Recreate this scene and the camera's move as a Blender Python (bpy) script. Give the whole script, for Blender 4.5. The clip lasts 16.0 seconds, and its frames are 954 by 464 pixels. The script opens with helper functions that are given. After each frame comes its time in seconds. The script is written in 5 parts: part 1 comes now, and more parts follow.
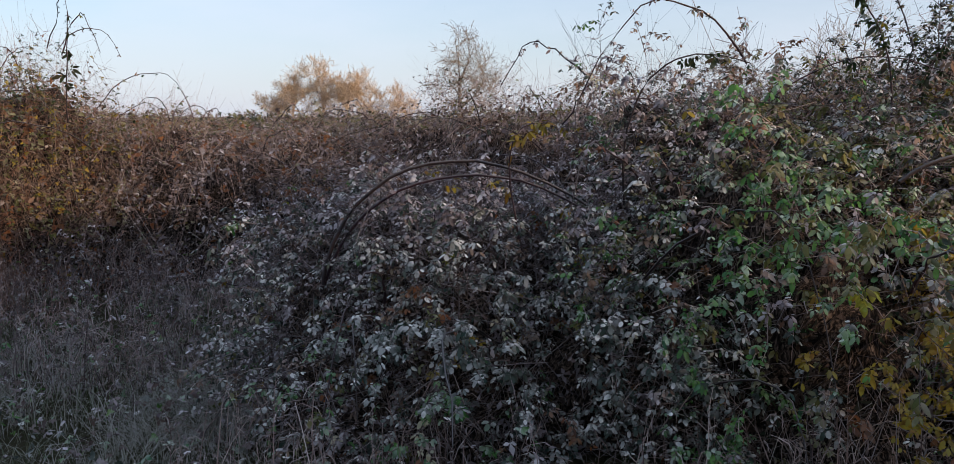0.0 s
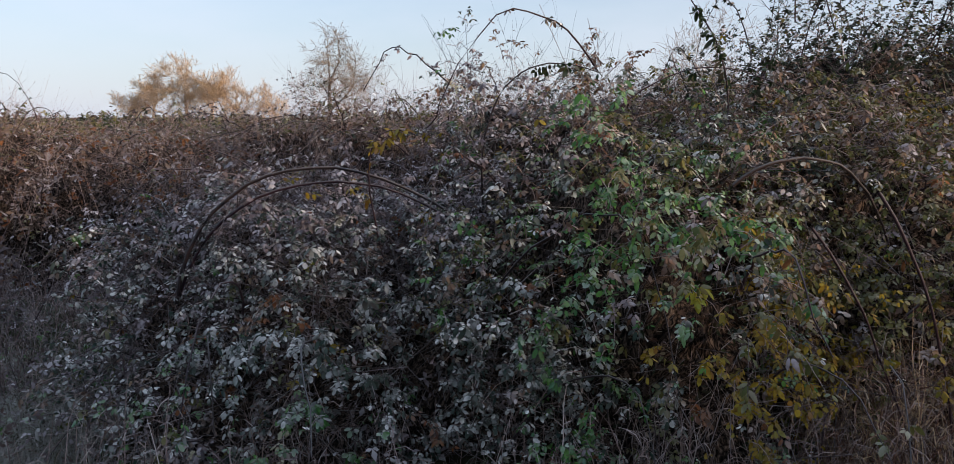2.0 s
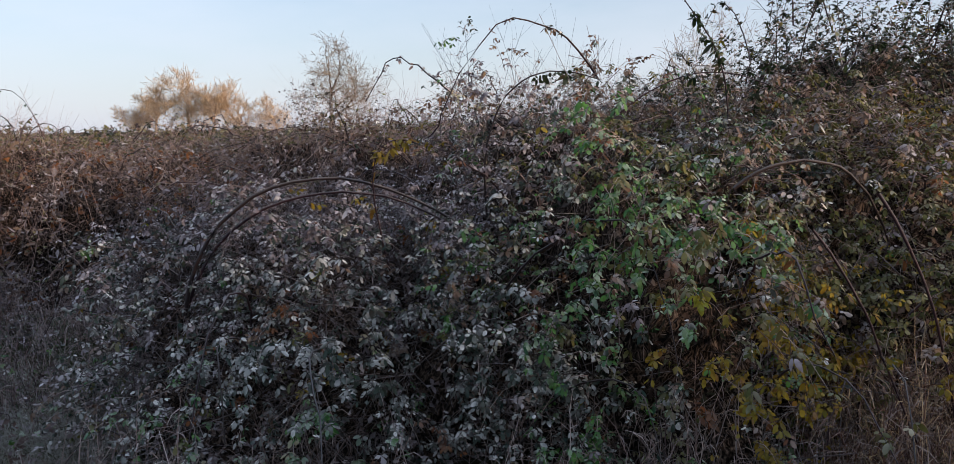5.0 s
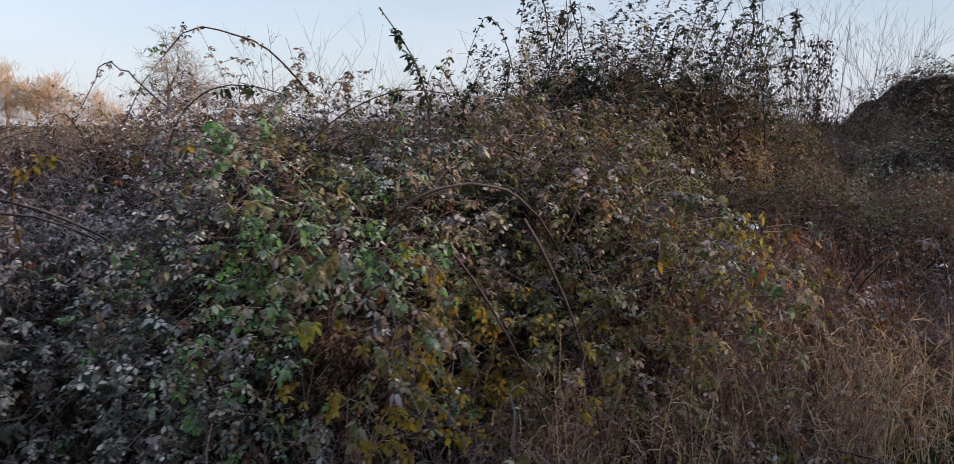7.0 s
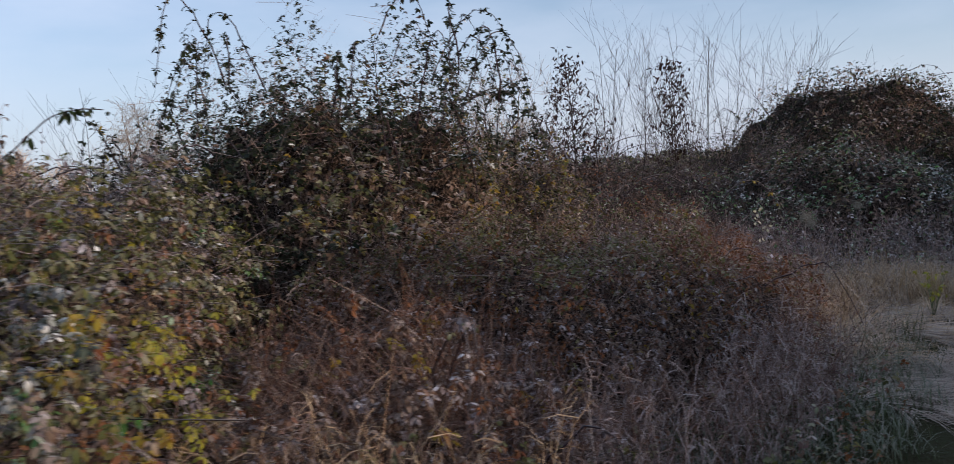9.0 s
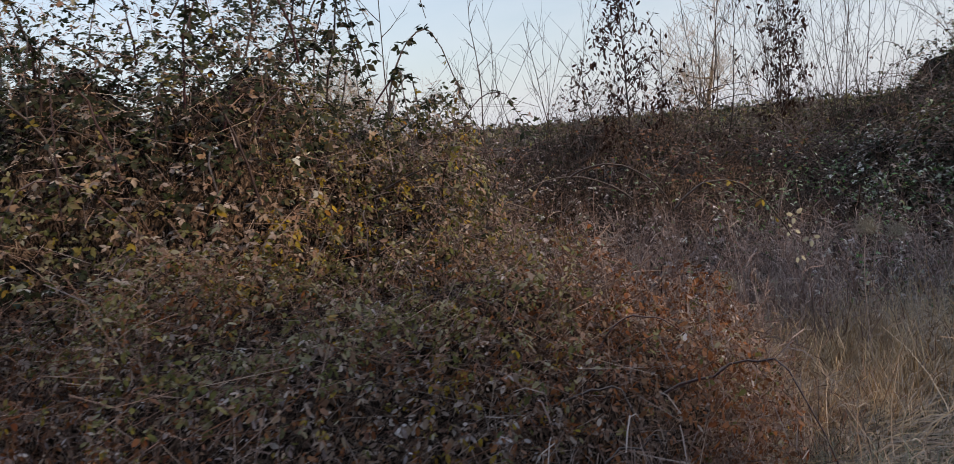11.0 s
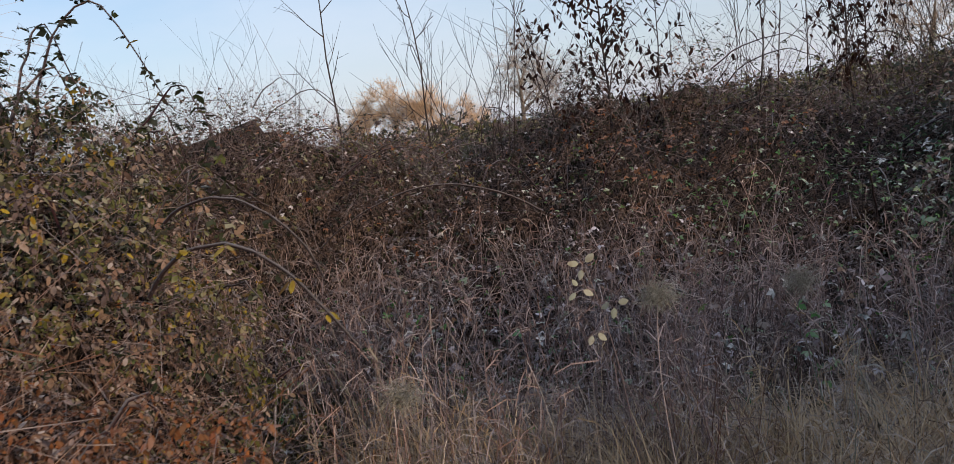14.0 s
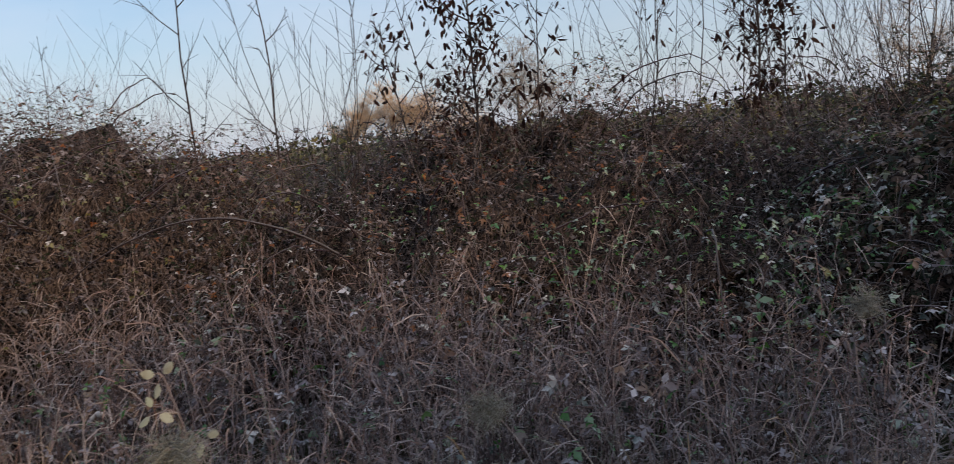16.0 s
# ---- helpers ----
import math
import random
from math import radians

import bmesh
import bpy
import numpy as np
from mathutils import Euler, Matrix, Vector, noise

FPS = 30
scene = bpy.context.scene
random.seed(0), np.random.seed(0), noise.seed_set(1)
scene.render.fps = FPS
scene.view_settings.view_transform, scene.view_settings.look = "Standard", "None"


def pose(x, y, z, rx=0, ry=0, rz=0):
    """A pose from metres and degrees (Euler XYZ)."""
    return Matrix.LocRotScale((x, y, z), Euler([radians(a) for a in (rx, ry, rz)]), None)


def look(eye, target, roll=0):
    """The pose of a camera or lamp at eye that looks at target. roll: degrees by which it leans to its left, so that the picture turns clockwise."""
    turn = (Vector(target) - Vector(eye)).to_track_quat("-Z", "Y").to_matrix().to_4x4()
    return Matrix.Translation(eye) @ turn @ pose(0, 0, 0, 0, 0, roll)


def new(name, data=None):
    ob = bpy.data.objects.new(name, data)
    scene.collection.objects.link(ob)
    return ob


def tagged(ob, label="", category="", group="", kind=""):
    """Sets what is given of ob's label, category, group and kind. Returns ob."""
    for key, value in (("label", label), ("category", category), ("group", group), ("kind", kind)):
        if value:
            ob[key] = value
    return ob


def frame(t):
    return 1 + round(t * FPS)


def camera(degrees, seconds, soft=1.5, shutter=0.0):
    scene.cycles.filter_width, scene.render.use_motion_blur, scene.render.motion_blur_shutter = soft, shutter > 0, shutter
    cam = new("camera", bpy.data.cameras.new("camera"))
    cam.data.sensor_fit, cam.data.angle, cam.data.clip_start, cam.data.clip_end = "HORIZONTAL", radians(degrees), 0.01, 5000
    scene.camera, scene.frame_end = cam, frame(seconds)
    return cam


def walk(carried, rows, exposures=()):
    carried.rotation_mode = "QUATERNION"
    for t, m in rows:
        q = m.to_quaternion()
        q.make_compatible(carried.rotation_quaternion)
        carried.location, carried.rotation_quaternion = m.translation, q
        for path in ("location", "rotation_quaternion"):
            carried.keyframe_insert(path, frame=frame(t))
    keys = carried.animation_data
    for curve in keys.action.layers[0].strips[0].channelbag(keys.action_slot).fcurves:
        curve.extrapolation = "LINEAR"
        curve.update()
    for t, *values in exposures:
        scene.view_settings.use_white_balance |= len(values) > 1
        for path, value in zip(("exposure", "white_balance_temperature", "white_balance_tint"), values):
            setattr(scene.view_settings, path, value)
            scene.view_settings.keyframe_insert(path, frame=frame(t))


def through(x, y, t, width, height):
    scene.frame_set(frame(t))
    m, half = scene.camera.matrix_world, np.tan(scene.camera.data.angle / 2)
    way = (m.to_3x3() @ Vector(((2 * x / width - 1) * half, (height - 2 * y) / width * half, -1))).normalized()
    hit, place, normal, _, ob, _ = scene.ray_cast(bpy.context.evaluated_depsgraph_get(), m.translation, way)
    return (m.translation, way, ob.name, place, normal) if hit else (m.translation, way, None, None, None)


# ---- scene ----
cam = camera(59.66, 16.0, soft=0.65, shutter=0.22)
walk(cam, [
    (0, look((0.021, 0.061, 1.56), (-0.05, 2.04, 1.281), -0.3)),
    (0.5, look((0.028, 0.057, 1.575), (0.004, 2.037, 1.295), 0.2)),
    (1, look((0.044, 0.052, 1.586), (0.097, 2.032, 1.308), 0.4)),
    (1.5, look((0.054, 0.037, 1.585), (0.152, 2.015, 1.307), 0.3)),
    (2, look((0.085, 0.02, 1.585), (0.315, 1.988, 1.308), -0.1)),
    (2.5, look((0.104, -0.006, 1.585), (0.355, 1.959, 1.311), -0.8)),
    (3, look((0.086, -0.013, 1.584), (0.332, 1.953, 1.309), -1.5)),
    (3.5, look((0.075, -0.013, 1.582), (0.314, 1.954, 1.31), -1.8)),
    (5.8, look((0.08, -0.036, 1.607), (0.302, 1.935, 1.352), -0.6)),
    (6, look((0.107, -0.082, 1.62), (0.345, 1.886, 1.357), -0.1)),
    (6.5, look((0.43, -0.153, 1.628), (0.944, 1.763, 1.371), 0.8)),
    (7, look((0.918, -0.035, 1.654), (1.485, 1.866, 1.4), 0.1)),
    (7.5, look((1.38, 0.265, 1.654), (1.96, 2.162, 1.404), -1.5)),
    (8, look((1.901, 0.339, 1.625), (2.521, 2.232, 1.444), -6.3)),
    (8.5, look((2.632, 0.355, 1.641), (3.243, 2.251, 1.458), -3.6)),
    (9, look((3.514, 0.476, 1.602), (4.121, 2.376, 1.457), -4.1)),
    (9.2, look((3.875, 0.543, 1.565), (4.474, 2.445, 1.42), -3.7)),
    (11.3, look((6.395, 2.408, 1.72), (6.489, 4.39, 1.47), -5.5)),
    (11.5, look((6.596, 2.485, 1.702), (6.696, 4.467, 1.452), -5.8)),
    (12, look((7.099, 2.743, 1.665), (7.25, 4.719, 1.394), -4.7)),
    (12.5, look((7.482, 3.04, 1.612), (7.606, 5.023, 1.379), -3.9)),
    (13, look((7.895, 3.35, 1.536), (7.968, 5.331, 1.272), -3.6)),
    (13.5, look((8.214, 3.701, 1.539), (7.985, 5.671, 1.281), -5.5)),
    (14, look((8.436, 4.076, 1.574), (8.074, 6.027, 1.322), -8.3)),
    (14.5, look((8.708, 4.371, 1.529), (8.31, 6.321, 1.331), -10.1)),
    (15, look((8.96, 4.627, 1.546), (8.537, 6.569, 1.322), -8.9)),
    (15.5, look((9.163, 4.964, 1.535), (8.713, 6.9, 1.309), -4.8)),
    (16, look((9.365, 5.151, 1.55), (9.013, 7.105, 1.312), -5.7)),
], exposures=[
    (0.0, 0.80, 6200, 15), (3.7, 0.80, 6200, 15), (5.8, 0.84, 6350, 16), (7.0, 0.85, 6400, 17), (8.0, 0.76, 6200, 17), (9.2, 0.66, 5950, 16),
    (11.3, 0.82, 6650, 15), (13.0, 0.74, 6350, 16), (14.5, 0.66, 6300, 16), (16.0, 0.52, 6150, 14),
])

# ---- world and sun: low winter sun off to the side, the thicket in open shade ----
SUN_AZ, SUN_EL = radians(128), radians(9.0)
world = bpy.data.worlds.new("winter_sky")
scene.world = world
world.use_nodes = True
wn, wl = world.node_tree.nodes, world.node_tree.links
bg = wn["Background"]
sky = wn.new("ShaderNodeTexSky")
sky.sky_type, sky.sun_disc = "NISHITA", False
sky.sun_elevation, sky.sun_rotation = SUN_EL, SUN_AZ
sky.air_density, sky.dust_density, sky.ozone_density = 1.0, 0.35, 2.6
tc = wn.new("ShaderNodeTexCoord")
mp = wn.new("ShaderNodeMapping")
mp.inputs["Scale"].default_value = (1.0, 1.0, 3.2)
cl = wn.new("ShaderNodeTexNoise")
cl.inputs["Scale"].default_value, cl.inputs["Detail"].default_value, cl.inputs["Roughness"].default_value = 2.1, 6, 0.55
cr = wn.new("ShaderNodeMapRange")
cr.inputs["From Min"].default_value, cr.inputs["From Max"].default_value = 0.35, 0.75
cr.inputs["To Min"].default_value, cr.inputs["To Max"].default_value = 0.12, 0.6
cmix = wn.new("ShaderNodeMix")
cmix.data_type = "RGBA"
cmix.inputs["B"].default_value = (5.2, 5.45, 5.8, 1)
wl.new(tc.outputs["Generated"], mp.inputs["Vector"])
wl.new(mp.outputs["Vector"], cl.inputs["Vector"])
wl.new(cl.outputs["Fac"], cr.inputs["Value"])
wl.new(cr.outputs["Result"], cmix.inputs["Factor"])
wl.new(sky.outputs["Color"], cmix.inputs["A"])
hz = wn.new("ShaderNodeSeparateXYZ")
wl.new(tc.outputs["Generated"], hz.inputs[0])
hr = wn.new("ShaderNodeMapRange")
hr.inputs["From Min"].default_value, hr.inputs["From Max"].default_value = 0.22, -0.02
hr.inputs["To Min"].default_value, hr.inputs["To Max"].default_value = 0.0, 0.92
hmix = wn.new("ShaderNodeMix")
hmix.data_type = "RGBA"
hmix.inputs["B"].default_value = (3.75, 4.05, 4.5, 1)
wl.new(hz.outputs["Z"], hr.inputs["Value"])
# the haze thins where the sun burns through it
sd = wn.new("ShaderNodeVectorMath")
sd.operation = "DOT_PRODUCT"
sd.inputs[1].default_value = (math.sin(SUN_AZ), math.cos(SUN_AZ), 0)
wl.new(tc.outputs["Generated"], sd.inputs[0])
sr = wn.new("ShaderNodeMapRange")
sr.inputs["From Min"].default_value, sr.inputs["From Max"].default_value = 0.55, 0.9
sr.inputs["To Min"].default_value, sr.inputs["To Max"].default_value = 1.0, 0.2
wl.new(sd.outputs["Value"], sr.inputs["Value"])
hm = wn.new("ShaderNodeMath")
hm.operation = "MULTIPLY"
wl.new(hr.outputs["Result"], hm.inputs[0])
wl.new(sr.outputs["Result"], hm.inputs[1])
wl.new(hm.outputs[0], hmix.inputs["Factor"])
wl.new(cmix.outputs["Result"], hmix.inputs["A"])
wl.new(hmix.outputs["Result"], bg.inputs["Color"])
bg.inputs["Strength"].default_value = 0.108

sun = new("sun", bpy.data.lights.new("sun", "SUN"))
sun.data.energy, sun.data.angle, sun.data.color = 2.2, radians(2.6), (1.0, 0.76, 0.5)
sun.matrix_world = look((math.sin(SUN_AZ) * 60, math.cos(SUN_AZ) * 60, 60 * math.tan(SUN_EL)), (0, 0, 0))



# ---- materials ----
def nodes_of(name, rough=0.7, spec=0.3):
    m = bpy.data.materials.new(name)
    m.use_nodes = True
    n, l = m.node_tree.nodes, m.node_tree.links
    p = n["Principled BSDF"]
    p.inputs["Roughness"].default_value = rough
    p.inputs["Specular IOR Level"].default_value = spec
    return m, n, l, p


def ramp_node(n, colours):
    r = n.new("ShaderNodeValToRGB")
    els = r.color_ramp.elements
    while len(els) < len(colours):
        els.new(0.5)
    for i, c in enumerate(colours):
        els[i].position = i / max(1, len(colours) - 1)
        els[i].color = (*c, 1)
    return r


def leaf_material(name, colours, frost=0.5, frost_colour=(0.56, 0.54, 0.53), through=0.25, gain=1.7):
    """Leaf with colour by leaf, blotches, and hoar frost on the faces that look up."""
    m, n, l, p = nodes_of(name, 0.7, 0.12)
    geo, info = n.new("ShaderNodeNewGeometry"), n.new("ShaderNodeObjectInfo")
    add = n.new("ShaderNodeMath"); add.operation = "ADD"
    fr = n.new("ShaderNodeMath"); fr.operation = "FRACT"
    l.new(geo.outputs["Random Per Island"], add.inputs[0]); l.new(info.outputs["Random"], add.inputs[1])
    l.new(add.outputs[0], fr.inputs[0])
    ramp = ramp_node(n, [tuple(min(0.6, gain * k) for k in c) for c in colours])
    l.new(fr.outputs[0], ramp.inputs["Fac"])
    blot = n.new("ShaderNodeTexNoise")
    blot.inputs["Scale"].default_value, blot.inputs["Detail"].default_value = 38, 3
    l.new(geo.outputs["Position"], blot.inputs["Vector"])
    dark = n.new("ShaderNodeMix"); dark.data_type, dark.blend_type = "RGBA", "MULTIPLY"
    dark.inputs["B"].default_value = (0.62, 0.5, 0.42, 1)
    br = n.new("ShaderNodeMapRange")
    br.inputs["From Min"].default_value, br.inputs["From Max"].default_value = 0.48, 0.75
    l.new(blot.outputs["Fac"], br.inputs["Value"]); l.new(br.outputs["Result"], dark.inputs["Factor"])
    l.new(ramp.outputs["Color"], dark.inputs["A"])
    sep = n.new("ShaderNodeSeparateXYZ"); l.new(geo.outputs["Normal"], sep.inputs[0])
    up = n.new("ShaderNodeMapRange")
    up.inputs["From Min"].default_value, up.inputs["From Max"].default_value = 0.1, 0.75
    l.new(sep.outputs["Z"], up.inputs["Value"])
    fn = n.new("ShaderNodeTexNoise")
    fn.inputs["Scale"].default_value, fn.inputs["Detail"].default_value = 8, 6
    l.new(geo.outputs["Position"], fn.inputs["Vector"])
    fm = n.new("ShaderNodeMapRange")
    fm.inputs["From Min"].default_value, fm.inputs["From Max"].default_value = 0.42, 0.56
    l.new(fn.outputs["Fac"], fm.inputs["Value"])
    mul = n.new("ShaderNodeMath"); mul.operation = "MULTIPLY"
    l.new(up.outputs["Result"], mul.inputs[0]); l.new(fm.outputs["Result"], mul.inputs[1])
    mul2 = n.new("ShaderNodeMath"); mul2.operation = "MULTIPLY"; mul2.inputs[1].default_value = frost
    l.new(mul.outputs[0], mul2.inputs[0])
    vary = n.new("ShaderNodeMapRange")
    vary.inputs["From Min"].default_value, vary.inputs["From Max"].default_value, vary.inputs["To Min"].default_value, vary.inputs["To Max"].default_value = 0.0, 1.0, 0.2, 1.2
    hop = n.new("ShaderNodeMath"); hop.operation = "MULTIPLY"; hop.inputs[1].default_value = 7.31
    hop2 = n.new("ShaderNodeMath"); hop2.operation = "FRACT"
    l.new(fr.outputs[0], hop.inputs[0]); l.new(hop.outputs[0], hop2.inputs[0]); l.new(hop2.outputs[0], vary.inputs["Value"])
    mul3 = n.new("ShaderNodeMath"); mul3.operation, mul3.use_clamp = "MULTIPLY", True
    l.new(mul2.outputs[0], mul3.inputs[0]); l.new(vary.outputs["Result"], mul3.inputs[1])
    mix = n.new("ShaderNodeMix"); mix.data_type = "RGBA"
    mix.inputs["B"].default_value = (*frost_colour, 1)
    l.new(mul3.outputs[0], mix.inputs["Factor"]); l.new(dark.outputs["Result"], mix.inputs["A"])
    l.new(mix.outputs["Result"], p.inputs["Base Color"])
    tr = n.new("ShaderNodeBsdfTranslucent"); l.new(mix.outputs["Result"], tr.inputs["Color"])
    ms = n.new("ShaderNodeMixShader"); ms.inputs[0].default_value = through
    l.new(p.outputs[0], ms.inputs[1]); l.new(tr.outputs[0], ms.inputs[2])
    l.new(ms.outputs[0], n["Material Output"].inputs["Surface"])
    return m


def bark_material(name, colours, scale=30, frost=0.25, rough=0.8):
    m, n, l, p = nodes_of(name, rough, 0.25)
    geo, info = n.new("ShaderNodeNewGeometry"), n.new("ShaderNodeObjectInfo")
    add = n.new("ShaderNodeMath"); add.operation = "ADD"
    fr = n.new("ShaderNodeMath"); fr.operation = "FRACT"
    l.new(geo.outputs["Random Per Island"], add.inputs[0]); l.new(info.outputs["Random"], add.inputs[1])
    l.new(add.outputs[0], fr.inputs[0])
    ramp = ramp_node(n, colours); l.new(fr.outputs[0], ramp.inputs["Fac"])
    nz = n.new("ShaderNodeTexNoise"); nz.inputs["Scale"].default_value, nz.inputs["Detail"].default_value = scale, 4
    l.new(geo.outputs["Position"], nz.inputs["Vector"])
    mul = n.new("ShaderNodeMix"); mul.data_type, mul.blend_type = "RGBA", "MULTIPLY"
    mul.inputs["B"].default_value = (0.5, 0.46, 0.44, 1)
    l.new(nz.outputs["Fac"], mul.inputs["Factor"]); l.new(ramp.outputs["Color"], mul.inputs["A"])
    sep = n.new("ShaderNodeSeparateXYZ"); l.new(geo.outputs["Normal"], sep.inputs[0])
    up = n.new("ShaderNodeMapRange")
    up.inputs["From Min"].default_value, up.inputs["From Max"].default_value, up.inputs["To Max"].default_value = 0.1, 1.0, frost
    l.new(sep.outputs["Z"], up.inputs["Value"])
    mix = n.new("ShaderNodeMix"); mix.data_type = "RGBA"; mix.inputs["B"].default_value = (0.5, 0.48, 0.47, 1)
    l.new(up.outputs["Result"], mix.inputs["Factor"]); l.new(mul.outputs["Result"], mix.inputs["A"])
    l.new(mix.outputs["Result"], p.inputs["Base Color"])
    bp = n.new("ShaderNodeBump"); bp.inputs["Strength"].default_value, bp.inputs["Distance"].default_value = 0.5, 0.004
    l.new(nz.outputs["Fac"], bp.inputs["Height"]); l.new(bp.outputs[0], p.inputs["Normal"])
    return m


def thatch_material():
    """A dense tangle of dead stems: gap shade painted near-black, paler strands, rough relief."""
    m, n, l, p = nodes_of("dead_thatch_shade", 0.95, 0.05)
    geo = n.new("ShaderNodeNewGeometry")
    mp = n.new("ShaderNodeMapping"); mp.inputs["Scale"].default_value = (1.0, 1.0, 0.45)
    l.new(geo.outputs["Position"], mp.inputs["Vector"])
    a = n.new("ShaderNodeTexNoise"); a.inputs["Scale"].default_value, a.inputs["Detail"].default_value, a.inputs["Distortion"].default_value = 34, 6, 2.2
    b = n.new("ShaderNodeTexNoise"); b.inputs["Scale"].default_value, b.inputs["Detail"].default_value = 5, 4
    for k in (a, b):
        l.new(mp.outputs["Vector"], k.inputs["Vector"])
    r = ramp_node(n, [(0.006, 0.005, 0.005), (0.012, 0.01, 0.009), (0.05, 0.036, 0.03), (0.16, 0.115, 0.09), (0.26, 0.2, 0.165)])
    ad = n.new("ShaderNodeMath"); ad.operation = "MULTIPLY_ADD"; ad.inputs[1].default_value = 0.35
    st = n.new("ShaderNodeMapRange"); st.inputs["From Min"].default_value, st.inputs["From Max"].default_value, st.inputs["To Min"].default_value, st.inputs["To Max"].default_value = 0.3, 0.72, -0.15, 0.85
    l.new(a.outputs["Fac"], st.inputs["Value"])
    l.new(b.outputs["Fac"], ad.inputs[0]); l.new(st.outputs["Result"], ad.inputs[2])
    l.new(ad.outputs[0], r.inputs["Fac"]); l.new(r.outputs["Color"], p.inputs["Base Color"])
    bp = n.new("ShaderNodeBump"); bp.inputs["Strength"].default_value, bp.inputs["Distance"].default_value = 1.0, 0.03
    l.new(a.outputs["Fac"], bp.inputs["Height"]); l.new(bp.outputs[0], p.inputs["Normal"])
    return m


def soil_material():
    m, n, l, p = nodes_of("turf_soil", 0.95, 0.1)
    geo = n.new("ShaderNodeNewGeometry")
    a = n.new("ShaderNodeTexNoise"); a.inputs["Scale"].default_value, a.inputs["Detail"].default_value = 1.1, 6
    b = n.new("ShaderNodeTexNoise"); b.inputs["Scale"].default_value, b.inputs["Detail"].default_value = 45, 5
    for k in (a, b):
        l.new(geo.outputs["Position"], k.inputs["Vector"])
    r = ramp_node(n, [(0.03, 0.022, 0.016), (0.055, 0.045, 0.026), (0.05, 0.058, 0.026), (0.085, 0.07, 0.045)])
    mx = n.new("ShaderNodeMath"); mx.operation = "MULTIPLY_ADD"; mx.inputs[1].default_value = 0.6
    l.new(b.outputs["Fac"], mx.inputs[0]); l.new(a.outputs["Fac"], mx.inputs[2])
    sb = n.new("ShaderNodeMath"); sb.operation = "SUBTRACT"; sb.inputs[1].default_value = 0.3
    l.new(mx.outputs[0], sb.inputs[0]); l.new(sb.outputs[0], r.inputs["Fac"])
    l.new(r.outputs["Color"], p.inputs["Base Color"])
    bp = n.new("ShaderNodeBump"); bp.inputs["Strength"].default_value, bp.inputs["Distance"].default_value = 0.9, 0.05
    l.new(b.outputs["Fac"], bp.inputs["Height"]); l.new(bp.outputs[0], p.inputs["Normal"])
    return m


M_GREEN = leaf_material("leaf_green", [(0.03, 0.07, 0.022), (0.045, 0.12, 0.03), (0.08, 0.17, 0.04), (0.04, 0.10, 0.055), (0.10, 0.15, 0.05)], 0.75, (0.62, 0.68, 0.58), gain=1.9)
M_FROST = leaf_material("leaf_frosted", [(0.06, 0.082, 0.066), (0.10, 0.125, 0.10), (0.05, 0.085, 0.07), (0.13, 0.14, 0.12), (0.075, 0.07, 0.065), (0.04, 0.055, 0.046)], 1.0, (0.92, 0.90, 0.85), gain=1.0)
M_OLIVE = leaf_material("leaf_olive", [(0.055, 0.058, 0.02), (0.1, 0.1, 0.032), (0.068, 0.085, 0.03), (0.15, 0.135, 0.04), (0.1, 0.078, 0.04)], 0.45, (0.66, 0.63, 0.5), gain=1.35)
M_YELLOW = leaf_material("leaf_yellow", [(0.34, 0.22, 0.025), (0.42, 0.31, 0.035), (0.22, 0.2, 0.04), (0.28, 0.14, 0.025)], 0.15, gain=0.9)
M_RUST = leaf_material("leaf_rust", [(0.13, 0.045, 0.02), (0.20, 0.08, 0.03), (0.10, 0.055, 0.03), (0.21, 0.09, 0.035), (0.09, 0.04, 0.028)], 0.35, gain=1.45)
M_BROWN = leaf_material("leaf_brown", [(0.08, 0.055, 0.042), (0.12, 0.085, 0.062), (0.10, 0.06, 0.045), (0.16, 0.12, 0.08)], 0.6, (0.64, 0.6, 0.58), gain=2.2)
# near-black leaf: shade of backlit crowns and deep gaps put into its colour
M_DARK = leaf_material("leaf_evergreen_shade", [(0.018, 0.026, 0.014), (0.03, 0.04, 0.018), (0.022, 0.03, 0.02), (0.04, 0.035, 0.02)], 0.08, gain=1.2)
M_DARKGREEN = leaf_material("leaf_dark_green", [(0.02, 0.035, 0.016), (0.03, 0.05, 0.02), (0.04, 0.055, 0.025), (0.035, 0.03, 0.02)], 0.3, (0.4, 0.42, 0.4), gain=1.2)
M_PALE = leaf_material("leaf_pale", [(0.50, 0.46, 0.30), (0.58, 0.54, 0.38), (0.46, 0.46, 0.30)], 0.3, (0.55, 0.53, 0.47), gain=1.0)
M_GREYLEAF = leaf_material("leaf_withered_grey", [(0.12, 0.095, 0.10), (0.17, 0.14, 0.145), (0.085, 0.07, 0.075), (0.2, 0.165, 0.165)], 1.0, (0.74, 0.70, 0.71), gain=1.8)
# dead leaves, dark enough to colour in the shade between sprays
M_UNDER = leaf_material("leaf_dead_mat_shade", [(0.05, 0.032, 0.026), (0.085, 0.055, 0.042), (0.03, 0.022, 0.02)], 0.15, gain=1.3)
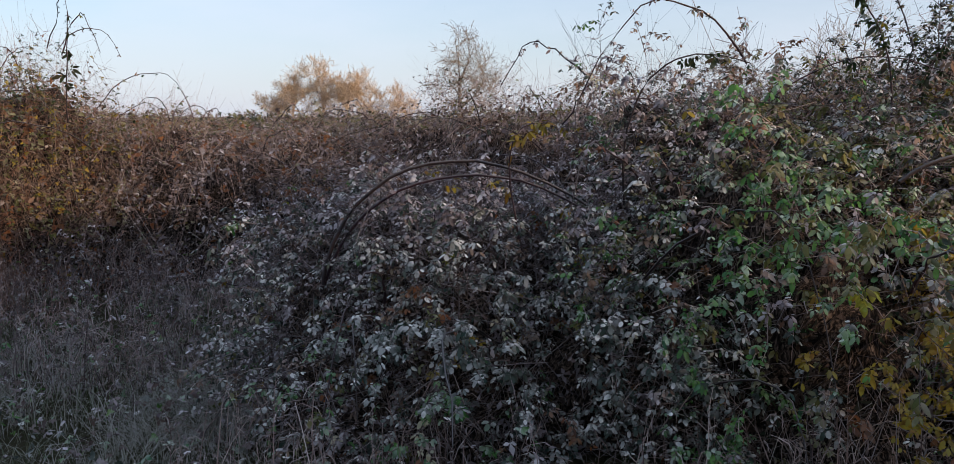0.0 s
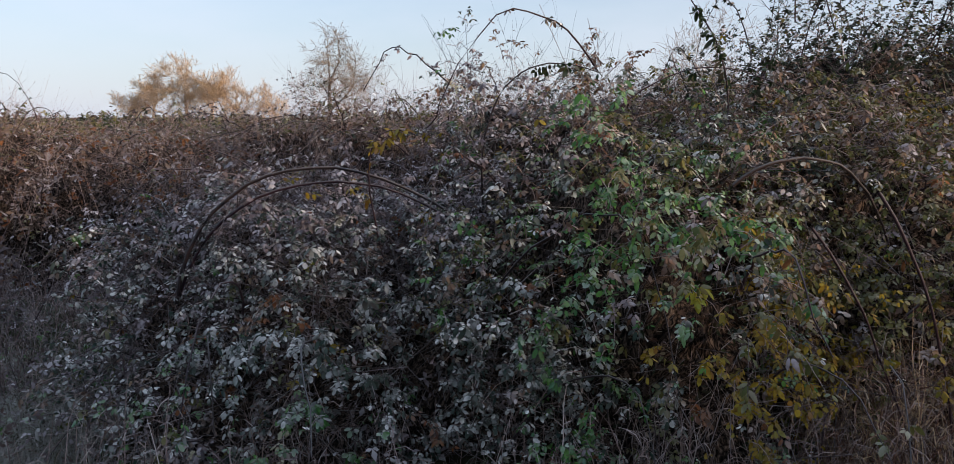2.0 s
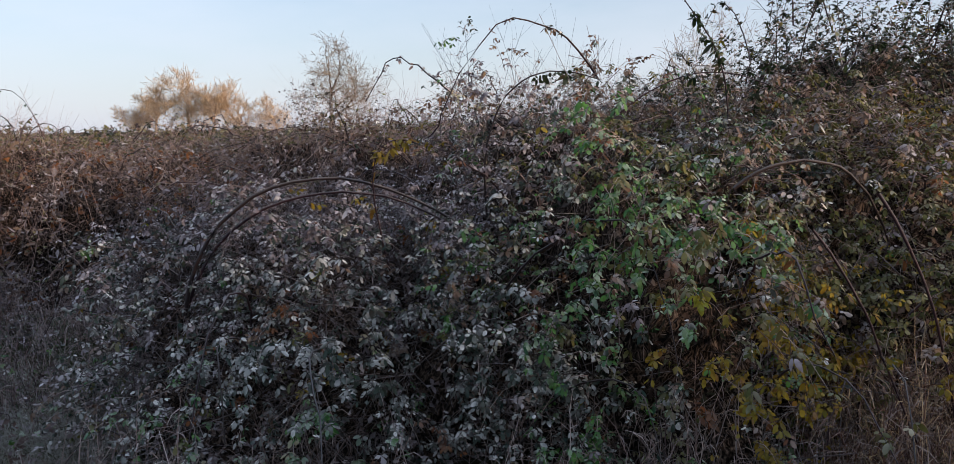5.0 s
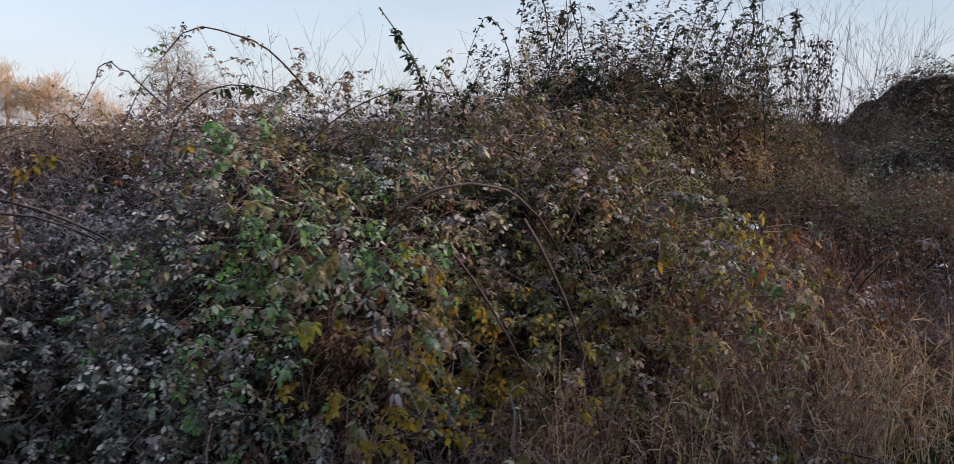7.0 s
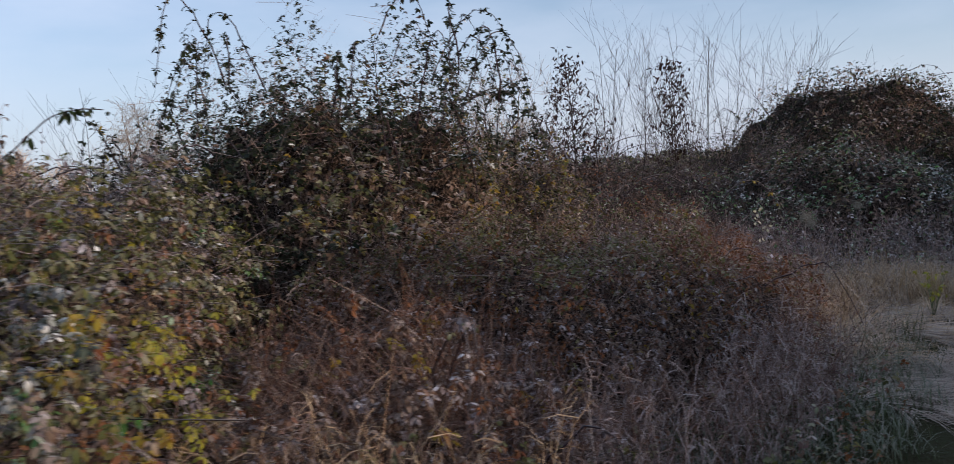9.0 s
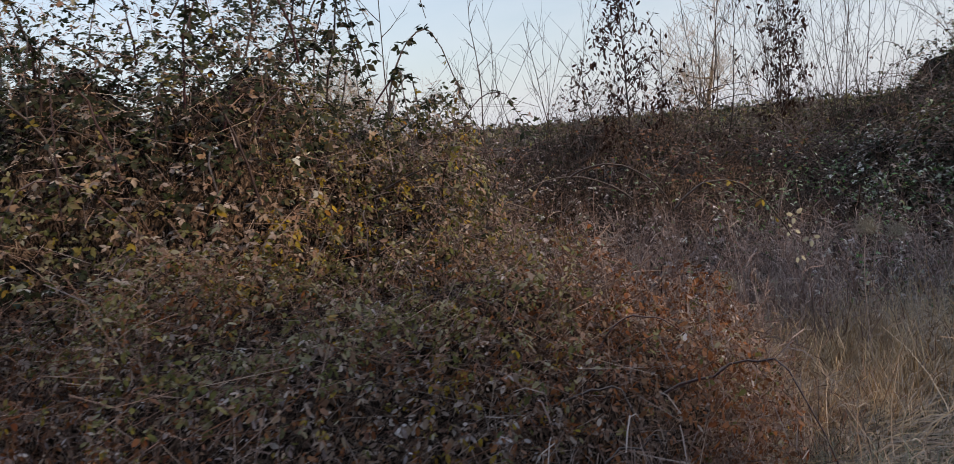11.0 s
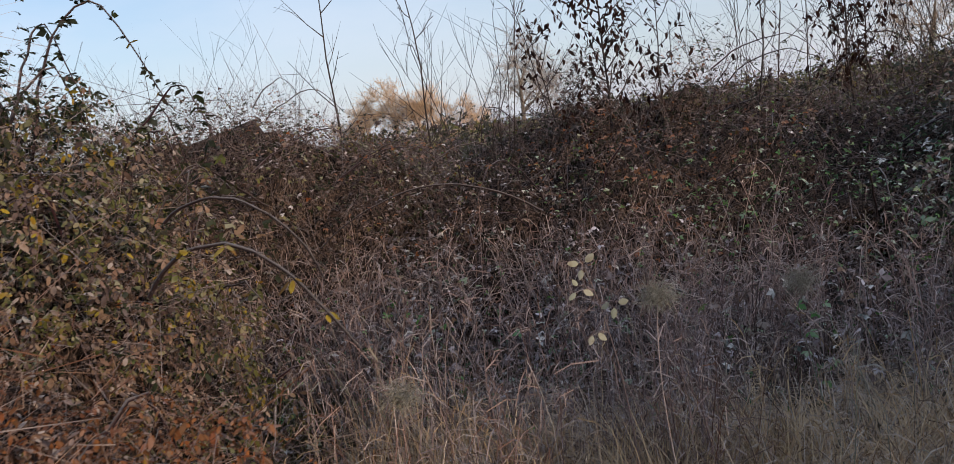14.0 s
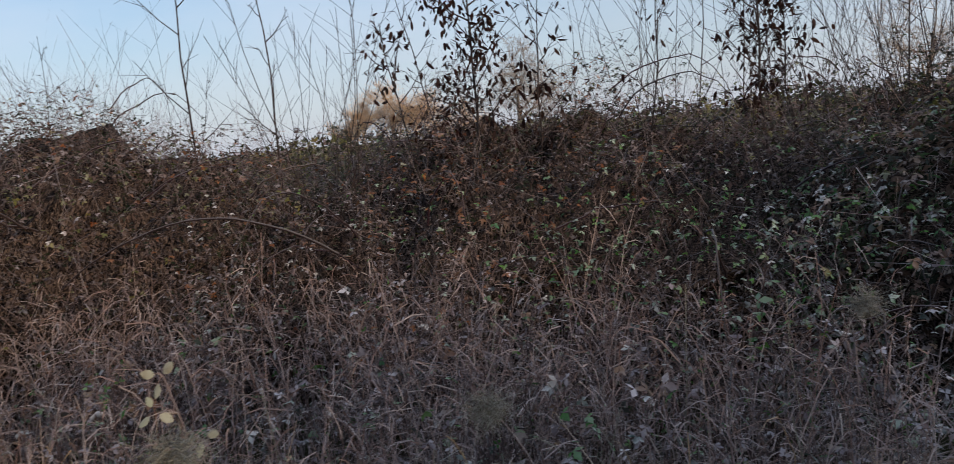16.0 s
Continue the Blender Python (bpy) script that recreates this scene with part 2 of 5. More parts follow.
M_DIM = leaf_material("leaf_withered_dim", [(0.05, 0.036, 0.034), (0.085, 0.06, 0.052), (0.035, 0.026, 0.026), (0.12, 0.09, 0.08)], 0.35, (0.5, 0.47, 0.47), gain=1.9)
M_LIME = leaf_material("leaf_lime", [(0.30, 0.30, 0.03), (0.38, 0.34, 0.04), (0.22, 0.26, 0.04)], 0.1, gain=1.0)
M_CANE = bark_material("cane_bark", [(0.035, 0.015, 0.022), (0.055, 0.025, 0.032), (0.03, 0.02, 0.022), (0.05, 0.032, 0.03)], 60, 0.35, 0.5)
M_TWIG = bark_material("dead_twig", [(0.275, 0.188, 0.175), (0.475, 0.35, 0.312), (0.138, 0.0875, 0.0875), (0.75, 0.637, 0.575), (0.325, 0.206, 0.188), (0.575, 0.438, 0.375)], 40, 0.35)
M_DTWIG = bark_material("dark_twig", [(0.10, 0.07, 0.072), (0.2, 0.15, 0.15), (0.055, 0.04, 0.042), (0.3, 0.25, 0.24), (0.13, 0.085, 0.085)], 40, 0.4)
M_STRAW = bark_material("dry_straw", [(0.68, 0.48, 0.25), (0.76, 0.60, 0.38), (0.54, 0.35, 0.18), (0.72, 0.58, 0.42), (0.38, 0.25, 0.14)], 25, 0.08)
M_RSTRAW = bark_material("red_straw", [(0.19, 0.085, 0.06), (0.27, 0.15, 0.105), (0.12, 0.06, 0.047), (0.36, 0.27, 0.22), (0.085, 0.045, 0.04), (0.23, 0.105, 0.06), (0.48, 0.38, 0.32)], 25, 0.3)
M_GRASS = bark_material("frosted_grass", [(0.10, 0.15, 0.06), (0.15, 0.2, 0.09), (0.26, 0.25, 0.16), (0.08, 0.12, 0.05)], 20, 0.35)
M_PALESTRAW = bark_material("pale_straw", [(0.575, 0.463, 0.362), (0.7, 0.587, 0.475), (0.413, 0.312, 0.237), (0.775, 0.688, 0.587), (0.275, 0.2, 0.15), (0.15, 0.106, 0.075)], 25, 0.12)
M_PALEGRASS = bark_material("frosted_straw", [(0.30, 0.29, 0.22), (0.38, 0.37, 0.30), (0.22, 0.23, 0.16)], 25, 0.4)
# the low sun's orange is put into this twig colour
M_SUNTWIG = bark_material("sunlit_gold_twig", [(0.80, 0.56, 0.34), (0.84, 0.62, 0.40), (0.70, 0.48, 0.28)], 12, 0.0)
# withered red leaf, its colour lowered to paint a backlit silhouette
M_DEADLEAF = leaf_material("leaf_dead_red_backlit", [(0.03, 0.014, 0.013), (0.05, 0.02, 0.017), (0.035, 0.02, 0.016), (0.06, 0.03, 0.02)], 0.1, gain=0.65)
M_BARK = bark_material("tree_bark", [(0.24, 0.2, 0.16), (0.28, 0.235, 0.19)], 12, 0.05)
# far oak twigs, distance haze put into their paler colour
M_FARTWIG = bark_material("bare_twig_haze", [(0.36, 0.30, 0.24), (0.42, 0.34, 0.27), (0.30, 0.25, 0.2)], 12, 0.05)
M_SAPBARK = bark_material("sapling_bark", [(0.04, 0.033, 0.033), (0.06, 0.045, 0.04), (0.035, 0.025, 0.025)], 30, 0.1)
M_SOIL = soil_material()
M_THATCH = thatch_material()


# ---- mesh helpers ----
def tri_mesh(name, v, f, mats, idx=None, smooth=True):
    me = bpy.data.meshes.new(name)
    v, f = np.asarray(v, np.float32).reshape(-1, 3), np.asarray(f, np.int32).reshape(-1, 3)
    me.vertices.add(len(v)); me.vertices.foreach_set("co", v.ravel())
    me.loops.add(f.size); me.loops.foreach_set("vertex_index", f.ravel())
    me.polygons.add(len(f))
    me.polygons.foreach_set("loop_start", np.arange(0, f.size, 3, dtype=np.int32))
    for m in mats:
        me.materials.append(m)
    if idx is not None:
        me.polygons.foreach_set("material_index", np.asarray(idx, np.int32))
    me.polygons.foreach_set("use_smooth", np.full(len(f), smooth))
    me.update(calc_edges=True)
    return me


def part(name, me, parent=None, label="", kind="", m=None):
    ob = new(name, me)
    if parent is not None:
        ob.parent = parent
        ob.matrix_parent_inverse = (parent.matrix_basis if parent.parent is None else parent.parent.matrix_basis @ parent.matrix_parent_inverse @ parent.matrix_basis).inverted()
    if m is not None:
        ob.matrix_basis = m
    return tagged(ob, label, kind=kind)


def thing(name, at, label, category, group="", kind=""):
    ob = new(name)
    ob.location = at
    ob.empty_display_size = 0.1
    return tagged(ob, label, category, group, kind)


def tubes(paths, radii, sides=3):
    """Tapered tubes round many polylines of equal length: (N, K, 3) and (N, K)."""
    p = np.asarray(paths, float)
    n, k, _ = p.shape
    r = np.broadcast_to(np.asarray(radii, float), (n, k))
    d = np.gradient(p, axis=1)
    d /= np.linalg.norm(d, axis=2, keepdims=True) + 1e-9
    ref = np.where(np.abs(d[..., 2:3]) > 0.8, [[[1.0, 0, 0]]], [[[0, 0, 1.0]]])
    a = np.cross(d, ref); a /= np.linalg.norm(a, axis=2, keepdims=True) + 1e-9
    b = np.cross(d, a)
    ang = np.arange(sides) * 2 * np.pi / sides
    v = p[:, :, None] + r[:, :, None, None] * (np.cos(ang)[None, None, :, None] * a[:, :, None] + np.sin(ang)[None, None, :, None] * b[:, :, None])
    base = (np.arange(n) * k * sides)[:, None, None] + (np.arange(k - 1) * sides)[None, :, None]
    i = np.arange(sides)[None, None]
    j = (i + 1) % sides
    q = np.stack([base + i, base + j, base + sides + j, base + i, base + sides + j, base + sides + i], -1)
    return v.reshape(-1, 3), q.reshape(-1, 3)


def ribbons(paths, widths, across):
    """Flat tapering blades: paths (N, K, 3), widths (N, K), across (N, 3)."""
    p = np.asarray(paths, float)
    n, k, _ = p.shape
    w = np.broadcast_to(np.asarray(widths, float), (n, k))[..., None] * 0.5
    a = np.asarray(across)[:, None]
    v = np.stack([p - a * w, p + a * w], 2)
    base = (np.arange(n) * k * 2)[:, None] + (np.arange(k - 1) * 2)[None]
    q = np.stack([base, base + 1, base + 3, base, base + 3, base + 2], -1)
    return v.reshape(-1, 3), q.reshape(-1, 3)


def leaflet(length, width, droop, fine=True, stalk=0.0):
    """One oval leaflet along +x, its edges curling down, nodding at the tip; the first vertex is its foot."""
    half = [(0.16, 0.33), (0.42, 0.5), (0.72, 0.4), (0.92, 0.17)] if fine else [(0.28, 0.46), (0.74, 0.43)]
    xs = [(0, 0)] + half + [(1, 0)] + [(x, -y) for x, y in half[::-1]]
    n = len(xs)
    if fine:
        xs += [(0.38, 0), (0.74, 0)]
        f = [(0, n, 1), (1, n, 2), (2, n, n + 1), (2, n + 1, 3), (3, n + 1, 4), (4, n + 1, 5), (5, n + 1, 6), (6, n + 1, 7), (7, n + 1, 8), (8, n + 1, n), (8, n, 9), (9, n, 0)]
    else:
        f = [(0, i + 1, i) for i in range(1, n - 1)]
    v = np.array([(stalk * length * (x > 0) + x * length, y * width, -droop * length * x * x - 0.34 * width * abs(y) ** 1.3) for x, y in xs])
    return v, f


def compound_leaf(n_leaflets, size, fine, seed):
    """A bramble leaf: separate leaflets fanned on short stalks, each tilted its own way."""
    g = np.random.default_rng(seed)
    spread = {3: (-80, 0, 80), 5: (-130, -66, 0, 66, 130)}[n_leaflets]
    vs, fs, off = [], [], 0
    for s in spread:
        ln = size * (1.0 if s == 0 else 0.86 if abs(s) < 80 else 0.68) * g.uniform(0.85, 1.12)
        v, f = leaflet(ln, ln * g.uniform(0.6, 0.76), g.uniform(0.25, 0.9), fine, 0.0)
        v[:, 0] += size * (0.3 if s == 0 else 0.16)
        a, tilt, roll = radians(s + g.uniform(-12, 12)), g.uniform(-0.35, 0.7), g.uniform(-0.45, 0.45)
        v[:, 2] += -tilt * v[:, 0] + roll * v[:, 1]
        c, sn = math.cos(a), math.sin(a)
        vs.append(v @ np.array([[c, sn, 0], [-sn, c, 0], [0, 0, 1]]))
        fs += [tuple(i + off for i in tri) for tri in f]
        off += len(v)
    return np.concatenate(vs), np.array(fs)


NEAR_LEAVES = [compound_leaf(5 if s % 3 else 3, 1.0, True, s) for s in range(6)]
MID_LEAVES = [compound_leaf(5 if s % 3 else 3, 1.0, False, 30 + s) for s in range(8)]
FAR_LEAVES = [compound_leaf(3, 1.0, False, 50 + s) for s in range(5)]


def tiny_leaf(seed):
    """Three kite-shaped leaflets for far foliage."""
    g = np.random.default_rng(seed)
    v, f = [(0, 0, 0)], []
    for s in (-80, 0, 80):
        a, ln = radians(s + g.uniform(-15, 15)), g.uniform(0.8, 1.15) * (1.2 if s == 0 else 0.95)
        c, sn, w, dz = math.cos(a), math.sin(a), 0.3 * ln, -g.uniform(0.1, 0.5) * ln
        k = len(v)
        v += [(c * ln * 0.5 - sn * w, sn * ln * 0.5 + c * w, dz * 0.4), (c * ln, sn * ln, dz), (c * ln * 0.5 + sn * w, sn * ln * 0.5 - c * w, dz * 0.4)]
        f += [(0, k + 1, k), (0, k + 2, k + 1)]
    return np.array(v), np.array(f)


TINY_LEAVES = [tiny_leaf(70 + s) for s in range(6)]
DEAD_BITS = []
for _s in range(4):
    _g = np.random.default_rng(90 + _s)
    _w, _b = _g.uniform(0.18, 0.3), _g.uniform(-0.3, 0.3)
    DEAD_BITS.append((np.array([(0, 0, 0), (0.5, _w, 0.1 + _b), (1, 0, _b), (0.5, -_w, _b), (0.2, 0.5, 0.2), (0.45, 0.95, 0.1), (0.05, 0.8, 0.3)]), np.array([(0, 2, 1), (0, 3, 2), (0, 5, 4), (0, 5, 6)])))
SINGLE_LEAVES = []
for _s in range(4):
    _v, _f = leaflet(1.0, 0.42, 0.2 + 0.15 * _s, True)
    SINGLE_LEAVES.append((_v, np.array(_f)))


def frames_for(normals, axes):
    n = normals / (np.linalg.norm(normals, axis=1, keepdims=True) + 1e-9)
    a = axes - (axes * n).sum(1, keepdims=True) * n
    a /= np.linalg.norm(a, axis=1, keepdims=True) + 1e-9
    return np.stack([a, np.cross(n, a), n], 2)


def scatter(templates, pos, rot, size, mat_index, g):
    """Many copies of a few templates joined: vertices, faces and material slots."""
    pick = g.integers(0, len(templates), len(pos))
    vs, fs, ms, off = [], [], [], 0
    for k, (tv, tf) in enumerate(templates):
        w = np.flatnonzero(pick == k)
        if not len(w):
            continue
        v = np.einsum("nij,vj->nvi", rot[w], tv) * size[w, None, None] + pos[w, None]
        f = tf[None] + (np.arange(len(w)) * len(tv))[:, None, None] + off
        vs.append(v.reshape(-1, 3)); fs.append(f.reshape(-1, 3)); ms.append(np.repeat(mat_index[w], len(tf)))
        off += len(w) * len(tv)
    return np.concatenate(vs), np.concatenate(fs), np.concatenate(ms)


class Waves:
    """Smooth lumpy noise from a handful of sines."""
    def __init__(self, seed, scale, n=9):
        g = np.random.default_rng(seed)
        k = g.normal(size=(n, 3))
        self.k = k / np.linalg.norm(k, axis=1, keepdims=True) * (g.uniform(0.6, 2.2, (n, 1)) / scale * 2 * np.pi)
        self.ph, self.n = g.uniform(0, 6.28, n), n

    def __call__(self, p):
        return np.sin(np.asarray(p) @ self.k.T + self.ph).sum(-1) / math.sqrt(self.n)


LUMP, PATCH, FINE, CLUMP = Waves(3, 1.3), Waves(4, 1.6), Waves(5, 0.45), Waves(6, 0.3)


def smooth(x):
    x = np.clip(x, 0, 1)
    return x * x * (3 - 2 * x)


def ground_z(x, y):
    x, y = np.asarray(x, float), np.asarray(y, float)
    far = np.exp(-(x * x + y * y) / 2500)
    z = 0.09 * smooth((x - 4.2) / 2.5) * far - 0.12 * np.exp(-((x + 2.8) ** 2 + (y - 4.8) ** 2) / 6)
    z = z - 0.8 * smooth((np.hypot(x, y) - 40) / 60)
    return z + 0.04 * np.sin(x * 1.9 + 0.7) * np.cos(y * 1.6) * far


def open_view(x, y):
    """False in the thin gap before the pale sprig."""
    a, d = np.array([8.25, 6.85]), np.array([0.6, -1.2])
    q = np.stack([x, y], -1) - a
    t = np.clip(q @ d / (d @ d), 0, 1)
    return np.linalg.norm(q - t[:, None] * d, axis=1) > 0.28


PATH_PLAN = np.array([(-1, -0.4), (0.0, 0.0), (0.9, -0.1), (1.9, 0.3), (3.6, 0.45), (5.2, 1.5), (6.3, 2.4), (7.4, 3.1), (8.1, 3.7), (8.6, 4.35), (9.3, 5.1)])


def off_path(x, y):
    """Distance in plan from the trodden way."""
    q = np.stack([x, y], -1)
    best = np.full(len(q), 99.0)
    for a, b in zip(PATH_PLAN[:-1], PATH_PLAN[1:]):
        d = b - a
        t = np.clip(((q - a) @ d) / (d @ d), 0, 1)
        best = np.minimum(best, np.linalg.norm(q - a - t[:, None] * d, axis=1))
    return best


# ---- ground ----
def build_ground():
    u = np.linspace(-1, 1, 121)
    c = np.sign(u) * (22 * np.abs(u) + 1500 * np.abs(u) ** 6)
    gx, gy = np.meshgrid(c + 4, c + 6)
    gz = ground_z(gx, gy)
    v = np.stack([gx, gy, gz], -1).reshape(-1, 3)
    i = np.arange(120)[:, None] * 121 + np.arange(120)[None]
    f = np.stack([i, i + 1, i + 122, i, i + 122, i + 121], -1).reshape(-1, 3)
    ob = part("ground", tri_mesh("ground", v, f, [M_SOIL]))
    tagged(ob, "rough winter turf and leaf litter", "ground", kind="structure")


build_ground()


def build_shade_ridge():
    """An unseen rise added behind the path to keep the low sun off the thicket."""
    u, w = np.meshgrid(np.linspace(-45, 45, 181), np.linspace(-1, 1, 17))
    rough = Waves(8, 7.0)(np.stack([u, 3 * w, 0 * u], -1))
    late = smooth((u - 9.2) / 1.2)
    # crest notched so that sun reaches chosen patches of the thicket
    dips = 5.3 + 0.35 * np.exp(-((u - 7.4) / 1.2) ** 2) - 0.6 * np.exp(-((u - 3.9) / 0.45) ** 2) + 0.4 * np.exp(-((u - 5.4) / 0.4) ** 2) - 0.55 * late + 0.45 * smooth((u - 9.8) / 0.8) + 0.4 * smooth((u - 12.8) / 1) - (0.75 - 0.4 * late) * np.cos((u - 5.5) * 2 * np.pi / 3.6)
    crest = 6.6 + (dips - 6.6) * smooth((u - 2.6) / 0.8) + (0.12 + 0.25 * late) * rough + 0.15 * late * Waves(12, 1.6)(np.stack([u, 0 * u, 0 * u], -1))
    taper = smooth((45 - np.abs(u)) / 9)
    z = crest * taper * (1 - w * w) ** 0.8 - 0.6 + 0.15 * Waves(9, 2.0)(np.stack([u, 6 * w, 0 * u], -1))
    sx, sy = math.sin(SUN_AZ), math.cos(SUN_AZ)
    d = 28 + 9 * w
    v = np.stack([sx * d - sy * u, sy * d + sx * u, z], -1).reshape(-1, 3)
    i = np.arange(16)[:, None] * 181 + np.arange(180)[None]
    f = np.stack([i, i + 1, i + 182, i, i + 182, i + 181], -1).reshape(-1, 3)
    ob = part("shade_ridge", tri_mesh("ridge", v, f, [M_SOIL]))
    tagged(ob, "unseen rise added to shade the thicket", "bank", kind="structure")


build_shade_ridge()


# ---- bramble bushes ----
class Mound:
    def __init__(self, x, y, rx, ry, top, p=2.4):
        self.c, self.rx, self.ry, self.p = np.array([x, y]), rx, ry, p
        self.z0 = float(ground_z(x, y)) - 0.1
        self.h = top - self.z0
        self.box = (rx, ry)

    def depth(self, q):
        """0 at the middle, 1 on the skin."""
        r = np.hypot((q[:, 0] - self.c[0]) / self.rx, (q[:, 1] - self.c[1]) / self.ry)
        t = np.clip((q[:, 2] - self.z0) / self.h, 0, 9)
        return (r ** self.p + t ** self.p) ** (1 / self.p)

    def skin(self, n, g, inward=0.1, lump=0.1):
        # mostly on the open side, which faces the trodden way
        phi = np.where(g.uniform(size=n) < 0.8, g.uniform(-np.pi * 1.08, np.pi * 0.08, n), g.uniform(0, np.pi, n))
        # spread over the skin by area: walls and top
        side = self.h * math.pi * (self.rx + self.ry)
        roof = math.pi * self.rx * self.ry
        is_roof = g.uniform(size=n) < roof / (roof + side)
        t = g.uniform(0.02, 0.95, n)
        r = np.sqrt(g.uniform(0, 0.98, n))
        r = np.where(is_roof, r, (1 - t ** self.p) ** (1 / self.p))
        t = np.where(is_roof, (1 - r ** self.p) ** (1 / self.p), t)
        d = np.stack([np.cos(phi) * r * self.rx, np.sin(phi) * r * self.ry, t * self.h], -1)
        nrm = np.stack([np.cos(phi) * r ** (self.p - 1) / self.rx, np.sin(phi) * r ** (self.p - 1) / self.ry, t ** (self.p - 1) / self.h], -1)
        nrm /= np.linalg.norm(nrm, axis=1, keepdims=True) + 1e-9
        base = np.array([self.c[0], self.c[1], self.z0])
        k = 1 + lump * LUMP(d + base)[:, None] + 0.03 * FINE(d + base)[:, None]
        k = k - np.minimum(g.exponential(inward, n), 0.5)[:, None] * 0.8
        q = base + d * k
        q[:, 2] = np.maximum(q[:, 2], ground_z(q[:, 0], q[:, 1]) + 0.02)
        return q, nrm


MOUNDS = {}


def hidden_by_others(q, me):
    bad = np.zeros(len(q), bool)
    for k, m in MOUNDS.items():
        if k != me:
            bad |= m.depth(q) < 0.82
    return bad


def arch(start, heading, length, rise, fall, k=12, g=None):
    """A cane that climbs, bows over and comes down."""
    s = np.linspace(0, 1, k)[:, None]
    d = np.array([math.cos(heading), math.sin(heading), 0])
    side = np.array([-d[1], d[0], 0])
    w = (g.uniform(-0.15, 0.15) if g is not None else 0) * length
    z = rise * (1 - (1 - s * 1.6) ** 2) * (s < 0.625) + (rise - (rise + fall) * ((s - 0.625) / 0.375) ** 2 * 0.6) * (s >= 0.625)
    return np.asarray(start) + d * length * s + side * w * np.sin(s * 3.1) + np.array([0, 0, 1.0]) * z


def leafy(path, g, gap, size, mats_n, start=0.25):
    """Leaf places along a cane."""
    seg = np.linalg.norm(np.diff(path, axis=0), axis=1)
    tot = seg.sum()
    n = max(2, int(tot * (1 - start) / gap))
    s = np.sort(g.uniform(start, 1, n)) * tot
    cum = np.r_[0, np.cumsum(seg)]
    pos = np.stack([np.interp(s, cum, path[:, i]) for i in range(3)], -1)
    axis = g.normal(size=(n, 3)); axis[:, 2] -= 0.5
    nrm = g.normal(size=(n, 3)) * 0.5 + [0, 0, 1]
    return pos + g.normal(size=(n, 3)) * size * 0.3, frames_for(nrm, axis), g.uniform(0.7, 1.2, n) * size, g.integers(0, mats_n, n)


def pick_mix(q, mix, g):
    """Material slot for each place: weights that drift in patches."""
    w = np.stack([np.full(len(q), a) if not callable(a) else a(q) for a in mix], 1).astype(float)
    for i in range(w.shape[1]):
        w[:, i] *= np.exp(1.25 * PATCH(q + 7.3 * i))
    w /= w.sum(1, keepdims=True)
    return (g.uniform(size=(len(q), 1)) > np.cumsum(w, 1)).sum(1).clip(0, w.shape[1] - 1)


